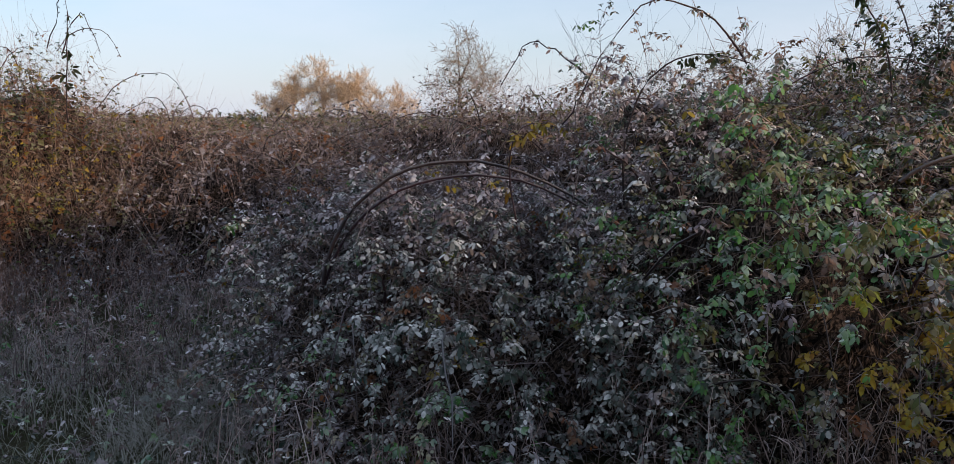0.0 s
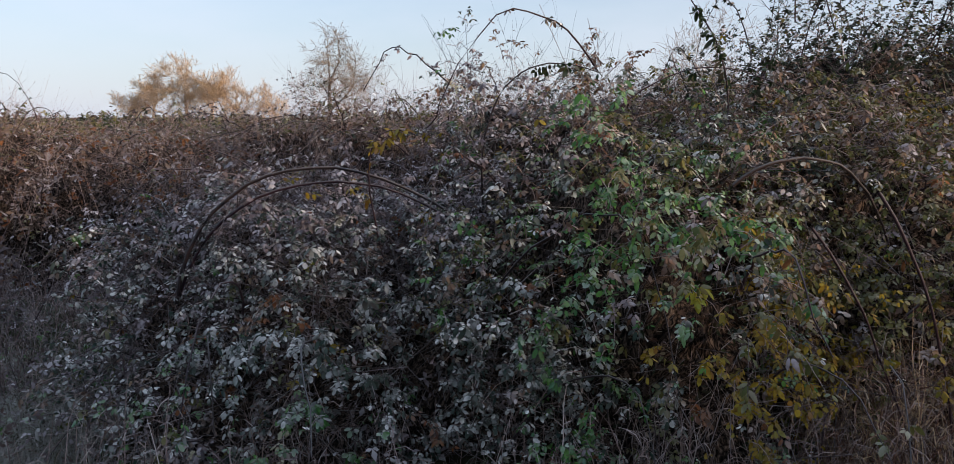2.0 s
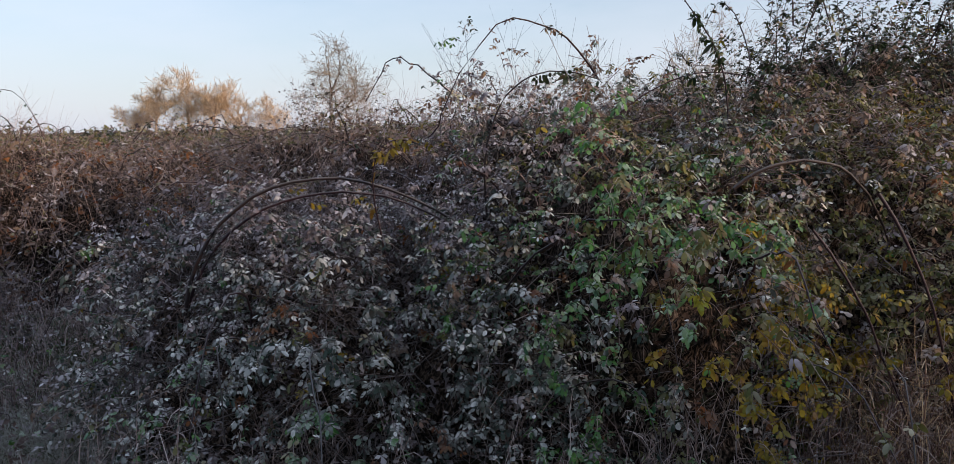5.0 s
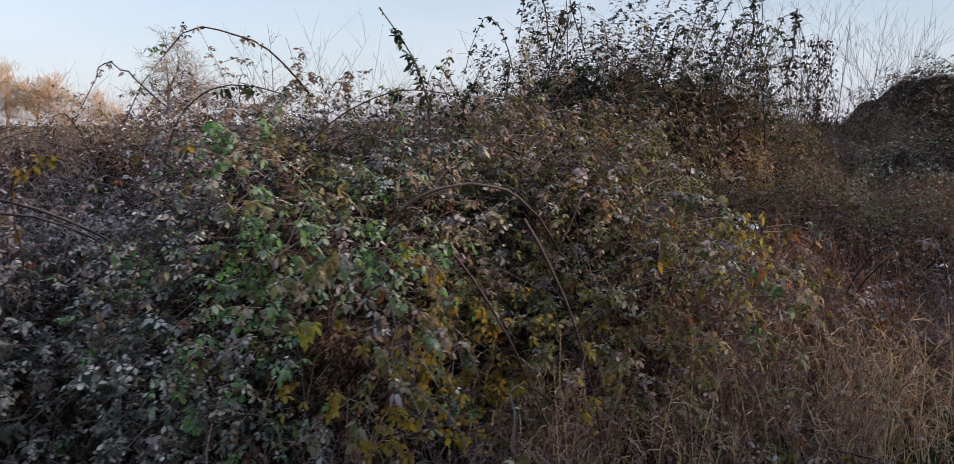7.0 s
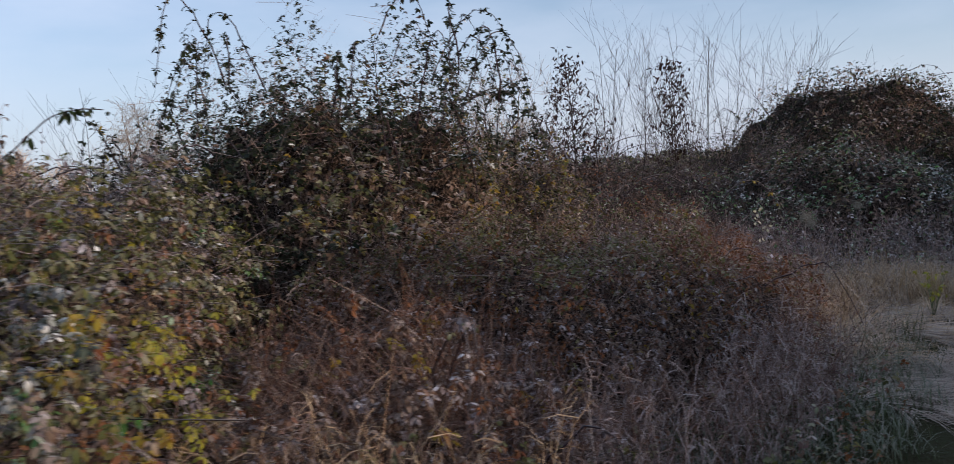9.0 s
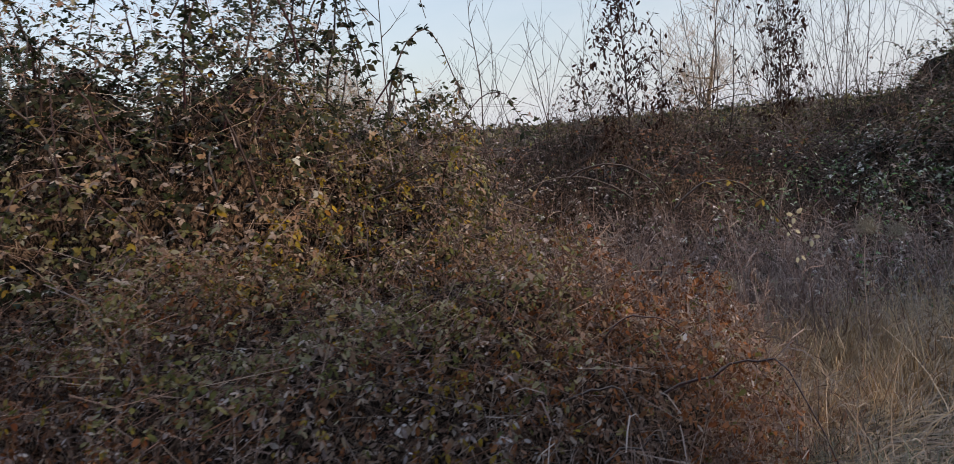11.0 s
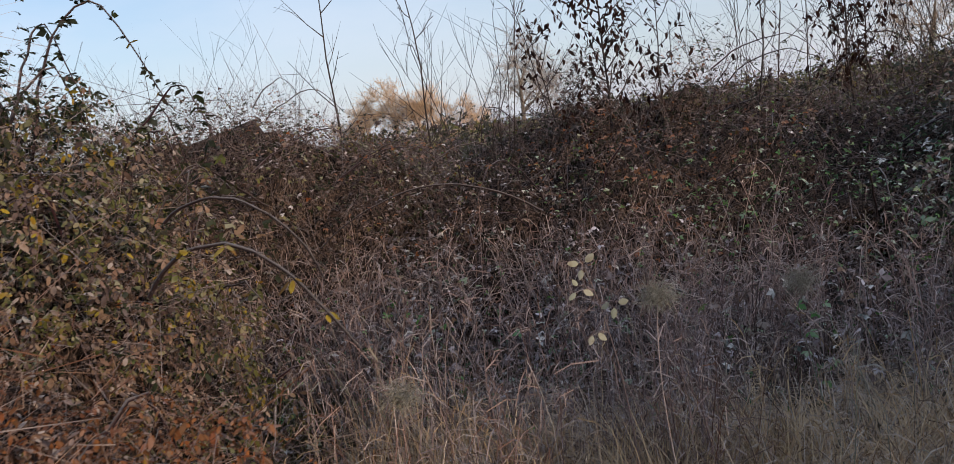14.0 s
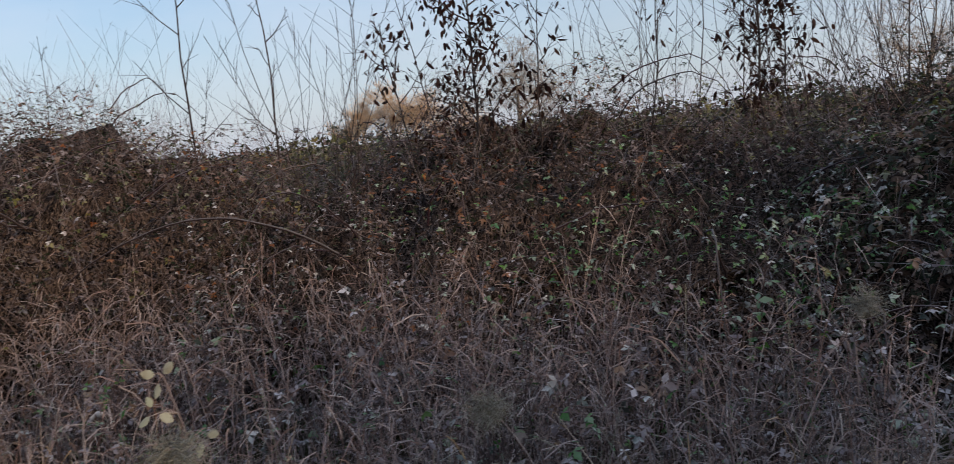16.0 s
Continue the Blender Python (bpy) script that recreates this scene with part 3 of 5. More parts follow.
def bush(key, label, mats, mix, leaves, size, near=0, canes=8, twigs=600, inward=0.1, fine=False, seed=0, tall=0.5, tiny=False, under=5000, cane_size=0.0, name="bramble_bush", lump=0.1, twig_mat=None, front=0.0, core=0.86, cane_leaf=0.09, under_mats=None, reach=1.1, gaps=0.0, twig_len=0.4, bit=1.0):
    m = MOUNDS[key]
    g = np.random.default_rng(seed + 100)
    at = (m.c[0], m.c[1], float(ground_z(*m.c)))
    top = thing(name, at, label, "bush")
    # dead thatch inside, a shell with the shade of its gaps painted on
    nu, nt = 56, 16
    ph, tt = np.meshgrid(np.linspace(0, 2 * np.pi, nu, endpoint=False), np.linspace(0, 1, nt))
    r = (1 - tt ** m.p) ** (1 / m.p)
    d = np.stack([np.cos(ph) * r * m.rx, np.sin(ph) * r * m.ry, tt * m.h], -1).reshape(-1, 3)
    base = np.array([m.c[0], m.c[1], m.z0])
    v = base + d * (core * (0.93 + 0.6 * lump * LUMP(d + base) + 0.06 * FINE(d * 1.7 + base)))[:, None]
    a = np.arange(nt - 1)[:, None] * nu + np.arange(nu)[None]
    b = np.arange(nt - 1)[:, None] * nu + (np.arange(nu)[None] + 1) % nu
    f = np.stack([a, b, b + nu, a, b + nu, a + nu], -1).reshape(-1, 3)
    part("thatch", tri_mesh("thatch", v, f, [M_THATCH]), top, "dead-stem shell with gap shade in its colour")
    # under-layer of dead leaves and stem ends hiding the thatch; its darks paint gap shade
    if under:
        under = int(under * 0.55)
        ph = np.where(g.uniform(size=under) < 0.8, g.uniform(-np.pi * 1.08, np.pi * 0.08, under), g.uniform(0, np.pi, under))
        roof = g.uniform(size=under) < 0.5
        tt = g.uniform(0.05, 0.98, under)
        r = np.where(roof, np.sqrt(g.uniform(0, 0.99, under)), (1 - tt ** m.p) ** (1 / m.p))
        tt = np.where(roof, (1 - r ** m.p) ** (1 / m.p), tt)
        d = np.stack([np.cos(ph) * r * m.rx, np.sin(ph) * r * m.ry, tt * m.h], -1)
        q = base + d * (core * (0.94 + 0.6 * lump * LUMP(d + base) + 0.06 * FINE(d * 1.7 + base)) + g.uniform(-0.01, 0.05, under))[:, None]
        ok = (q[:, 2] > ground_z(q[:, 0], q[:, 1])) & ~hidden_by_others(q, key)
        q = q[ok]
        n = len(q)
        v, f, ms = scatter(DEAD_BITS, q, frames_for(d[ok] / np.linalg.norm(d[ok], axis=1, keepdims=True) + g.normal(size=(n, 3)) * 0.6, g.normal(size=(n, 3)) + [0, 0, -0.6]), g.uniform(0.04, 0.1, n) * bit, g.integers(0, 3, n), g)
        part("undergrowth", tri_mesh("undergrowth", v, f, under_mats or [M_BROWN, M_DARK, M_UNDER], ms), top, "matted dead leaves", "stuff")
    # leaves on the skin; near bushes carry them in drooping sprays
    q, nrm = m.skin(leaves // 9 if fine else leaves, g, inward, lump)
    fall = None
    if fine:
        ok = (g.uniform(size=len(q)) < (0.42 + 1.05 * CLUMP(q)) * (1 - gaps * 0.5 * smooth((0.7 - q[:, 2]) / 0.6))) & (off_path(q[:, 0], q[:, 1]) > 1.2)
        q, nrm = q[ok], nrm[ok]
        k = len(q)
        way = nrm * [1, 1, 0.25] + g.normal(size=(k, 3)) * [0.45, 0.45, 0.25]
        way /= np.linalg.norm(way, axis=1, keepdims=True)
        ln = g.uniform(0.12, 0.34, (k, 1))
        drop = g.uniform(0.3, 0.9, (k, 1)) * ln
        sag = lambda o, s: way[o] * ln[o] * s + np.array([0, 0, 1.0]) * (0.35 * ln[o] * s - drop[o] * s * s)
        st = np.linspace(0, 1, 4)
        stems = np.stack([q + sag(np.arange(k), np.full((k, 1), s)) for s in st], 1)
        v, f = tubes(stems, np.linspace(0.0024, 0.001, 4)[None])
        part("spraywork", tri_mesh("spraywork", v, f, [M_CANE, M_TWIG], (np.arange(len(f)) // 18) % 2), top, kind="stuff")
        o = np.repeat(np.arange(k), 9)
        kind = pick_mix(q, mix, g)[o]
        s = g.uniform(0.1, 1.05, (len(o), 1))
        fall = way[o] * 0.7 + np.array([0, 0, -0.5]) + g.normal(size=(len(o), 3)) * 0.55
        q = q[o] + sag(o, s) + g.normal(size=(len(o), 3)) * 0.016
        nrm = nrm[o]
        q[:, 2] = np.maximum(q[:, 2], ground_z(q[:, 0], q[:, 1]) + 0.02)
    if front and not fine:
        keep = (q[:, 1] < m.c[1] + front * m.ry) | (g.uniform(size=len(q)) < 0.35)
        q, nrm = q[keep], nrm[keep]
    ok = ~hidden_by_others(q, key) & (off_path(q[:, 0], q[:, 1]) > 1.2)
    if not fine:
        ok &= g.uniform(size=len(q)) < 0.54 + 0.75 * CLUMP(q)
    if fine:
        fall, kind = fall[ok], kind[ok]
    q, nrm = q[ok], nrm[ok]
    n = len(q)
    normal = 0.75 * np.array([0, 0, 1.0]) + 0.55 * nrm + g.normal(size=(n, 3)) * 0.5
    axis = nrm + g.normal(size=(n, 3)) * 0.8 + [0, 0, -0.4]
    if fall is not None:
        normal = np.array([0, 0, 0.9]) + 0.45 * nrm + g.normal(size=(n, 3)) * 0.3
        axis = fall
    rot = frames_for(normal, axis)
    sz = g.uniform(0.6, 1.25, n) * size
    mi = np.where(g.uniform(size=n) < 0.85, kind, pick_mix(q, mix, g)) if fine else pick_mix(q, mix, g)
    own = np.zeros(n, bool)
    if near:
        order = np.argsort(q[:, 1] + g.uniform(0, 0.9, n) - 0.5 * q[:, 2])
        own[order[:near]] = True
    v, f, ms = scatter(MID_LEAVES if fine else TINY_LEAVES if tiny else FAR_LEAVES, q[~own], rot[~own], sz[~own], mi[~own], g)
    part("foliage", tri_mesh("foliage", v, f, mats, ms), top, kind="stuff")
    if near:
        lib = {}
        for i in np.flatnonzero(own):
            k = (int(g.integers(0, len(NEAR_LEAVES))), int(mi[i]))
            if k not in lib:
                tv, tf = NEAR_LEAVES[k[0]]
                lib[k] = tri_mesh("leaf", tv, tf, [mats[k[1]]])
            mm = Matrix(rot[i].tolist()).to_4x4()
            part("leaf", lib[k], top, m=Matrix.Translation(q[i].tolist()) @ mm @ Matrix.Scale(float(sz[i]) * (1.0 if fine else 0.7), 4))
    # thin dead twigs through the skin
    if twigs:
        q, nrm = m.skin(twigs, g, inward * 1.2, lump)
        q = q[~hidden_by_others(q, key)]
        n = len(q)
        ln = (0.08 + twig_len * g.uniform(size=n) ** 1.5)[:, None, None]
        d = g.normal(size=(n, 3)) * ([0.45, 0.45, 0.4] if twig_len > 0.5 else [0.7, 0.7, 0.5]) + [0, 0, 0.8 if twig_len > 0.5 else 0.35]
        d /= np.linalg.norm(d, axis=1, keepdims=True)
        s = np.linspace(-0.5, 0.5, 3)[None, :, None]
        bend = g.normal(size=(n, 1, 3)) * 0.6
        p = q[:, None] + d[:, None] * s * ln + bend * (s * s) * ln * 2
        w = np.linspace(1, 0.5, 3)[None] * g.uniform(0.001, 0.0028, (n, 1))
        if not fine:
            ac = np.cross(d, g.normal(size=(n, 3)))
            v, f = ribbons(p, w * 1.5, ac / np.linalg.norm(ac, axis=1, keepdims=True))
        else:
            v, f = tubes(p, w)
        part("twigwork", tri_mesh("twigwork", v, f, [twig_mat or M_TWIG]), top, kind="stuff")
    # arching canes with leaves of their own
    for c in range(canes):
        q, nrm = m.skin(1, g, 0.05, lump)
        q = q[0]
        h = math.atan2(q[1] - m.c[1], q[0] - m.c[0]) + g.uniform(-1.3, 1.3)
        pth = arch(q - [0, 0, 0.15], h, g.uniform(0.35, 1.0) * reach, g.uniform(0.1, tall), g.uniform(0.1, 0.6), g=g)
        pth += np.cumsum(g.normal(size=pth.shape) * 0.012, 0)
        v, f = tubes(pth[None], np.linspace(0.0065, 0.0025, 12)[None] * g.uniform(0.8, 1.2), 5)
        cane = part("cane", tri_mesh("cane", v, f, [M_CANE]), top)
        a1, b1, c1, _ = leafy(pth, g, cane_leaf, cane_size or size * 0.95, len(mats))
        v, f, ms = scatter(NEAR_LEAVES if fine else TINY_LEAVES if tiny else FAR_LEAVES, a1, b1, c1, pick_mix(a1, mix, g), g)
        part("foliage", tri_mesh("foliage", v, f, mats, ms), cane, kind="stuff")
    return top


def blob(x, y, z, r):
    return lambda q: np.exp(-((q[:, 0] - x) ** 2 + (q[:, 1] - y) ** 2 + (q[:, 2] - z) ** 2) / (r * r)) * 8


MOUNDS["frosted"] = Mound(-0.1, 5.3, 1.6, 2.2, 1.15)
MOUNDS["green"] = Mound(1.45, 5.1, 1.4, 2.1, 1.75, 2.7)
MOUNDS["olive"] = Mound(2.55, 5.05, 1.15, 2.0, 1.7, 2.7)
MOUNDS["tall"] = Mound(4.6, 7.4, 1.75, 1.7, 2.78)
MOUNDS["russet"] = Mound(5.75, 5.75, 1.9, 1.35, 1.22, 3.0)
MOUNDS["slope"] = Mound(5.3, 7.3, 1.65, 1.3, 1.95, 2.2)
MOUNDS["low"] = Mound(4.1, 4.6, 1.2, 1.2, 0.85)
MOUNDS["back_mid"] = Mound(1.2, 9.4, 3.4, 2.7, 1.85, 3.2)
MOUNDS["back_left"] = Mound(-3.0, 10.6, 3.6, 3.6, 1.55, 3.0)
MOUNDS["red_left"] = Mound(-5.5, 8.6, 2.1, 1.9, 2.2)
MOUNDS["bank"] = Mound(8.8, 12.6, 4.2, 4.1, 1.72, 2.0)
MOUNDS["bank_left"] = Mound(4.5, 11.1, 3.2, 2.8, 2.12, 2.2)
MOUNDS["dome"] = Mound(16.5, 14.8, 3.3, 3.0, 3.2, 2.0)
MOUNDS["right"] = Mound(12.0, 10.4, 2.0, 2.2, 1.6)

MOUNDS["crest_mid"] = Mound(8.5, 12.0, 1.1, 0.9, 1.98)
MOUNDS["crest_right"] = Mound(12.4, 13.2, 1.9, 1.3, 1.98)

FRONT_MATS = [M_FROST, M_GREEN, M_OLIVE, M_YELLOW, M_RUST, M_BROWN, M_PALE, M_GREYLEAF, M_LIME]
FRONT_MIX = [
    lambda q: 0.3 + 1.6 * smooth((2.3 - q[:, 0]) / 0.8) + 3.6 * smooth((0.9 - q[:, 0]) / 0.9) + 0.6 * smooth((0.75 - q[:, 2]) / 0.4) * smooth((2.2 - q[:, 0]) / 1.0) + 1.4 * smooth((q[:, 2] - 1.05) / 0.4) * smooth((2.6 - q[:, 0]) / 0.5),
    lambda q: 0.08 + 0.25 * smooth((2.2 - q[:, 0]) / 0.6) + 1.5 * blob(1.05, 3.35, 0.98, 0.48)(q) + 0.5 * blob(1.5, 3.1, 0.3, 0.45)(q),
    lambda q: 0.5 + 3.6 * smooth((q[:, 0] - 0.7) / 0.8),
    # yellow leaves, patches weighted up to colour in warm sun as well
    lambda q: 3.0 * blob(1.75, 3.05, 0.62, 0.3)(q) + 4.0 * blob(2.1, 3.1, 0.8, 0.33)(q) + 0.25 * blob(3.1, 3.5, 0.75, 0.3)(q) + 0.1,
    lambda q: 0.2 + 3 * smooth((q[:, 0] - 2.5) / 0.9) * smooth((1.2 - q[:, 2]) / 0.8),
    lambda q: 0.8 + 2.0 * smooth((q[:, 2] - 1.3) / 0.5) + 7 * smooth((q[:, 0] - 1.9) / 0.6) * smooth((0.85 - q[:, 2]) / 0.5),
    0.06,
    lambda q: 0.5 + 10 * smooth((q[:, 1] - 3.9) / 0.5) * smooth((1.3 - q[:, 0]) / 0.6),
    lambda q: 0.02 + 1.2 * blob(3.35, 3.6, 1.05, 0.25)(q)]
bush("frosted", "hoar-frosted grey-green bramble bush over dead stems", FRONT_MATS, FRONT_MIX, 38000, 0.027, near=290, canes=20, twigs=4500, twig_mat=M_DTWIG, under_mats=[M_GREYLEAF, M_UNDER, M_GREYLEAF], fine=True, under=9000, bit=0.55, seed=1, gaps=1.0, inward=0.15, lump=0.14)
# dark undergrowth here stands in for shade between the sprays
bush("green", "leafy green bramble bush dusted with frost", FRONT_MATS, FRONT_MIX, 36000, 0.027, near=290, canes=20, twigs=2600, twig_mat=M_DTWIG, under_mats=[M_UNDER, M_DARK, M_UNDER], fine=True, under=9000, bit=0.55, seed=2, gaps=1.0, inward=0.15, lump=0.14)
bush("olive", "olive and yellowing bramble bush with brown base", FRONT_MATS, FRONT_MIX, 31000, 0.027, near=250, canes=20, twigs=2600, twig_mat=M_DTWIG, under_mats=[M_BROWN, M_UNDER, M_OLIVE], fine=True, under=9000, bit=0.55, seed=3, gaps=1.0, inward=0.15, lump=0.14)
# crown leaves turn near-black with height, painting a silhouette against the sky
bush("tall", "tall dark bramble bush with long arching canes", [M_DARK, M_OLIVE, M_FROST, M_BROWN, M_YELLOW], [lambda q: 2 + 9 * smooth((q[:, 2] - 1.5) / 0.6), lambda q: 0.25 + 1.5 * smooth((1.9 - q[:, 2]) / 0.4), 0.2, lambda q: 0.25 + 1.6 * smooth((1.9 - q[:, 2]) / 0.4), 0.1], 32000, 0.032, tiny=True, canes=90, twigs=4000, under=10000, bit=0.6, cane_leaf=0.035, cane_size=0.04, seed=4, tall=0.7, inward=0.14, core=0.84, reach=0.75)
bush("russet", "red-brown withered bramble bush", [M_RUST, M_BROWN, M_OLIVE, M_YELLOW, M_GREYLEAF],
     [lambda q: 1.8 + 8 * smooth((q[:, 0] - 6.5) / 0.4) * smooth((1.3 - q[:, 2]) / 0.2), 2.0, lambda q: 0.3 + 9 * smooth((q[:, 2] - 0.85) / 0.3) * smooth((7.1 - q[:, 0]) / 0.6), lambda q: 0.12 + 1.6 * smooth((q[:, 2] - 1.1) / 0.2) * smooth((q[:, 0] - 5.5) / 0.8), 0.5],
     26000, 0.021, near=120, canes=14, twigs=9000, twig_len=0.26, under=14000, bit=0.45, under_mats=[M_RUST, M_UNDER, M_BROWN], seed=5, tall=0.15, reach=0.6, inward=0.12, twig_mat=M_RSTRAW)
bush("slope", "olive and yellow-green bramble slope", [M_OLIVE, M_DIM, M_BROWN, M_YELLOW, M_DARK], [4.2, 1.4, 1.4, lambda q: 0.5 + 0.35 * blob(5.6, 6.4, 1.7, 0.7)(q), lambda q: 0.4 + 2.5 * smooth((q[:, 2] - 1.6) / 0.3)], 26000, 0.025, canes=24, twigs=4500, twig_mat=M_DTWIG, under=11000, bit=0.5, seed=15, tall=0.25, reach=0.7, core=0.8)
bush("back_mid", "low brown bramble thicket with bowed canes", [M_DIM, M_DARK, M_OLIVE, M_FROST, M_GREYLEAF], [2.6, 0.6, 1.3, 0.9, lambda q: 0.8 + 3 * smooth((1.5 - q[:, 2]) / 0.4)], 28000, 0.026, canes=60, twigs=9000, twig_len=0.6, tiny=True, under=6000, under_mats=[M_BROWN, M_GREYLEAF, M_UNDER], seed=6, tall=0.35, inward=0.1, core=0.88)
bush("back_left", "low brown frosted bramble thicket", [M_BROWN, M_RUST, M_DIM, M_OLIVE, M_GREYLEAF], [1.6, 0.9, 2.2, 0.8, 2.2], 28000, 0.024, canes=70, twig_mat=M_TWIG, twigs=9000, twig_len=0.6, tiny=True, under=7000, under_mats=[M_BROWN, M_GREYLEAF, M_RUST], seed=7, tall=0.3, inward=0.1, core=0.88)
bush("red_left", "red and yellow bramble bush with green tips", [M_OLIVE, M_RUST, M_YELLOW, M_DARKGREEN, M_DIM], [2.6, lambda q: 0.5 + 3 * smooth((0.9 - q[:, 2]) / 0.6), lambda q: 0.5 + 1.6 * blob(-3.9, 7.2, 1.15, 0.5)(q), lambda q: 0.8 + 5 * smooth((q[:, 2] - 1.3) / 0.4), lambda q: 1.0 + 2.5 * smooth((1.3 - q[:, 2]) / 0.5)], 22000, 0.03, canes=60, twigs=11000, twig_len=0.6, tiny=True, under=5000, under_mats=[M_RUST, M_BROWN, M_OLIVE], seed=8, tall=0.5, twig_mat=M_RSTRAW, core=0.86)
bush("bank", "brown bramble bank with frosted lower slope", [M_DIM, M_DARK, M_OLIVE, M_FROST, M_RUST, M_GREEN, M_GREYLEAF],
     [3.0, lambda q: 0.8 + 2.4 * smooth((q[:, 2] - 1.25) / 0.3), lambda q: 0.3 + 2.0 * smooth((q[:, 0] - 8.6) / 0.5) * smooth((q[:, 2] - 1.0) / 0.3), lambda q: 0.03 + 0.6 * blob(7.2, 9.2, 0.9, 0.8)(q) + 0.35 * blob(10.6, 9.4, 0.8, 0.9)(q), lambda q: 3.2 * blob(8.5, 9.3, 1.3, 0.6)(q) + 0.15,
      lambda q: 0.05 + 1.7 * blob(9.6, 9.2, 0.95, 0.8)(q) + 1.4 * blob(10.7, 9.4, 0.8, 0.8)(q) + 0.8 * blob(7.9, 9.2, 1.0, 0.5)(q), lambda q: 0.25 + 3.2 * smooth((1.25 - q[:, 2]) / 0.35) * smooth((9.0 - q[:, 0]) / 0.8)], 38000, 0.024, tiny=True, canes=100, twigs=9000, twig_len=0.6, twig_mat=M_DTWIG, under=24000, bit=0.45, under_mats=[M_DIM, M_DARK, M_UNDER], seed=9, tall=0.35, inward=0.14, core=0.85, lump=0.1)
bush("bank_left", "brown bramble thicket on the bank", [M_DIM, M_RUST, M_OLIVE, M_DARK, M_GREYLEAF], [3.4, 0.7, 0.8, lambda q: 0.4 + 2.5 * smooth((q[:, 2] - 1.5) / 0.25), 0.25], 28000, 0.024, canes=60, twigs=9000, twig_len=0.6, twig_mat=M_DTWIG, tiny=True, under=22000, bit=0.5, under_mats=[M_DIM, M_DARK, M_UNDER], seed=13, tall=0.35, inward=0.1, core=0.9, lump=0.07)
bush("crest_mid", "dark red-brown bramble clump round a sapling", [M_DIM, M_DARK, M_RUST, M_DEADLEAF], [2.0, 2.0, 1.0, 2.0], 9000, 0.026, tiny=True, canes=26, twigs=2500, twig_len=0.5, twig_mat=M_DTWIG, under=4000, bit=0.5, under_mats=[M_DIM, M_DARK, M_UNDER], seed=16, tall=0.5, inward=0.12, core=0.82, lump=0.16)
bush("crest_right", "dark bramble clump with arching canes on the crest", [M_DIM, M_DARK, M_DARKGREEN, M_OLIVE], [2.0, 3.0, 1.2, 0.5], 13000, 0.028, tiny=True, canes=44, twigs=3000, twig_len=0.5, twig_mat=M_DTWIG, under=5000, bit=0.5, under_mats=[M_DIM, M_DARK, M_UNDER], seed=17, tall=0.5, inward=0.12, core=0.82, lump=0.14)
bush("low", "low tangle of rusty withered brambles", [M_RUST, M_BROWN, M_OLIVE, M_YELLOW, M_GREYLEAF], [2.5, 2.4, 1, 0.5, 2.4], 9000, 0.03, near=120, canes=8, twigs=4500, twig_len=0.6, fine=True, under=5000, bit=0.5, seed=14, inward=0.16, twig_mat=M_RSTRAW, core=0.6)
# mostly near-black leaves, so the dome's backlit look is in its colour
bush("dome", "dark rounded bramble dome", [M_DARK, M_BROWN, M_OLIVE], [4, 2, 0.7], 18000, 0.048, canes=50, twigs=1500, twig_mat=M_DTWIG, tiny=True, under=14000, seed=10, tall=0.3, inward=0.08, lump=0.05, core=0.91)
bush("right", "dark green bramble bush with frosted leaves", [M_DARK, M_FROST, M_OLIVE, M_BROWN, M_GREEN], [1.8, 2.0, 1.0, 1.2, 1.6], 14000, 0.034, canes=20, twigs=2500, tiny=True, under=5000, seed=12, tall=0.35, core=0.86)


# ---- single canes that stand out ----
def bezier(a, b, c, d, k=18):
    t = np.linspace(0, 1, k)[:, None]
    a, b, c, d = (np.asarray(p, float) for p in (a, b, c, d))
    return a * (1 - t) ** 3 + 3 * b * t * (1 - t) ** 2 + 3 * c * t * t * (1 - t) + d * t ** 3


def thorny_cane(pts, radius, label, seed, leaves=0.0, leaf_mat=None, leaf_size=0.05, start=0.2, mat=None):
    """A long cane with hooked thorns and, where it has them, leaves of its own."""
    g = np.random.default_rng(seed)
    p = bezier(*pts)
    p += np.cumsum(g.normal(size=p.shape) * 0.004, 0) * np.sin(np.linspace(0, 3.14, len(p)))[:, None]
    top = thing("bramble_cane", tuple(p[0]), label, "cane")
    v, f = tubes(p[None], np.linspace(radius, radius * 0.5, len(p))[None], 6)
    stem = part("stem", tri_mesh("stem", v, f, [mat or M_CANE]), top)
    n = 46
    i = g.uniform(0.02, 0.98, n) * (len(p) - 1)
    q = np.stack([np.interp(i, np.arange(len(p)), p[:, k]) for k in range(3)], -1)
    d = g.normal(size=(n, 3)); d /= np.linalg.norm(d, axis=1, keepdims=True)
    v, f = tubes(np.stack([q, q + d * radius * 1.6, q + d * radius * 2.4 - [0, 0, radius * 0.5]], 1), np.array([[radius * 0.35, radius * 0.2, 0.0004]]))
    part("thornwork", tri_mesh("thorns", v, f, [mat or M_CANE]), stem, kind="stuff")
    if leaves:
        pos, rot, sz, _ = leafy(p, g, leaves, leaf_size, 1, start)
        lib = [tri_mesh("leaf", tv, tf, [leaf_mat]) for tv, tf in NEAR_LEAVES]
        for k in range(len(pos)):
            part("leaf", lib[k % len(lib)], stem, m=Matrix.Translation(pos[k].tolist()) @ Matrix(rot[k].tolist()).to_4x4() @ Matrix.Scale(float(sz[k]), 4))
    return top


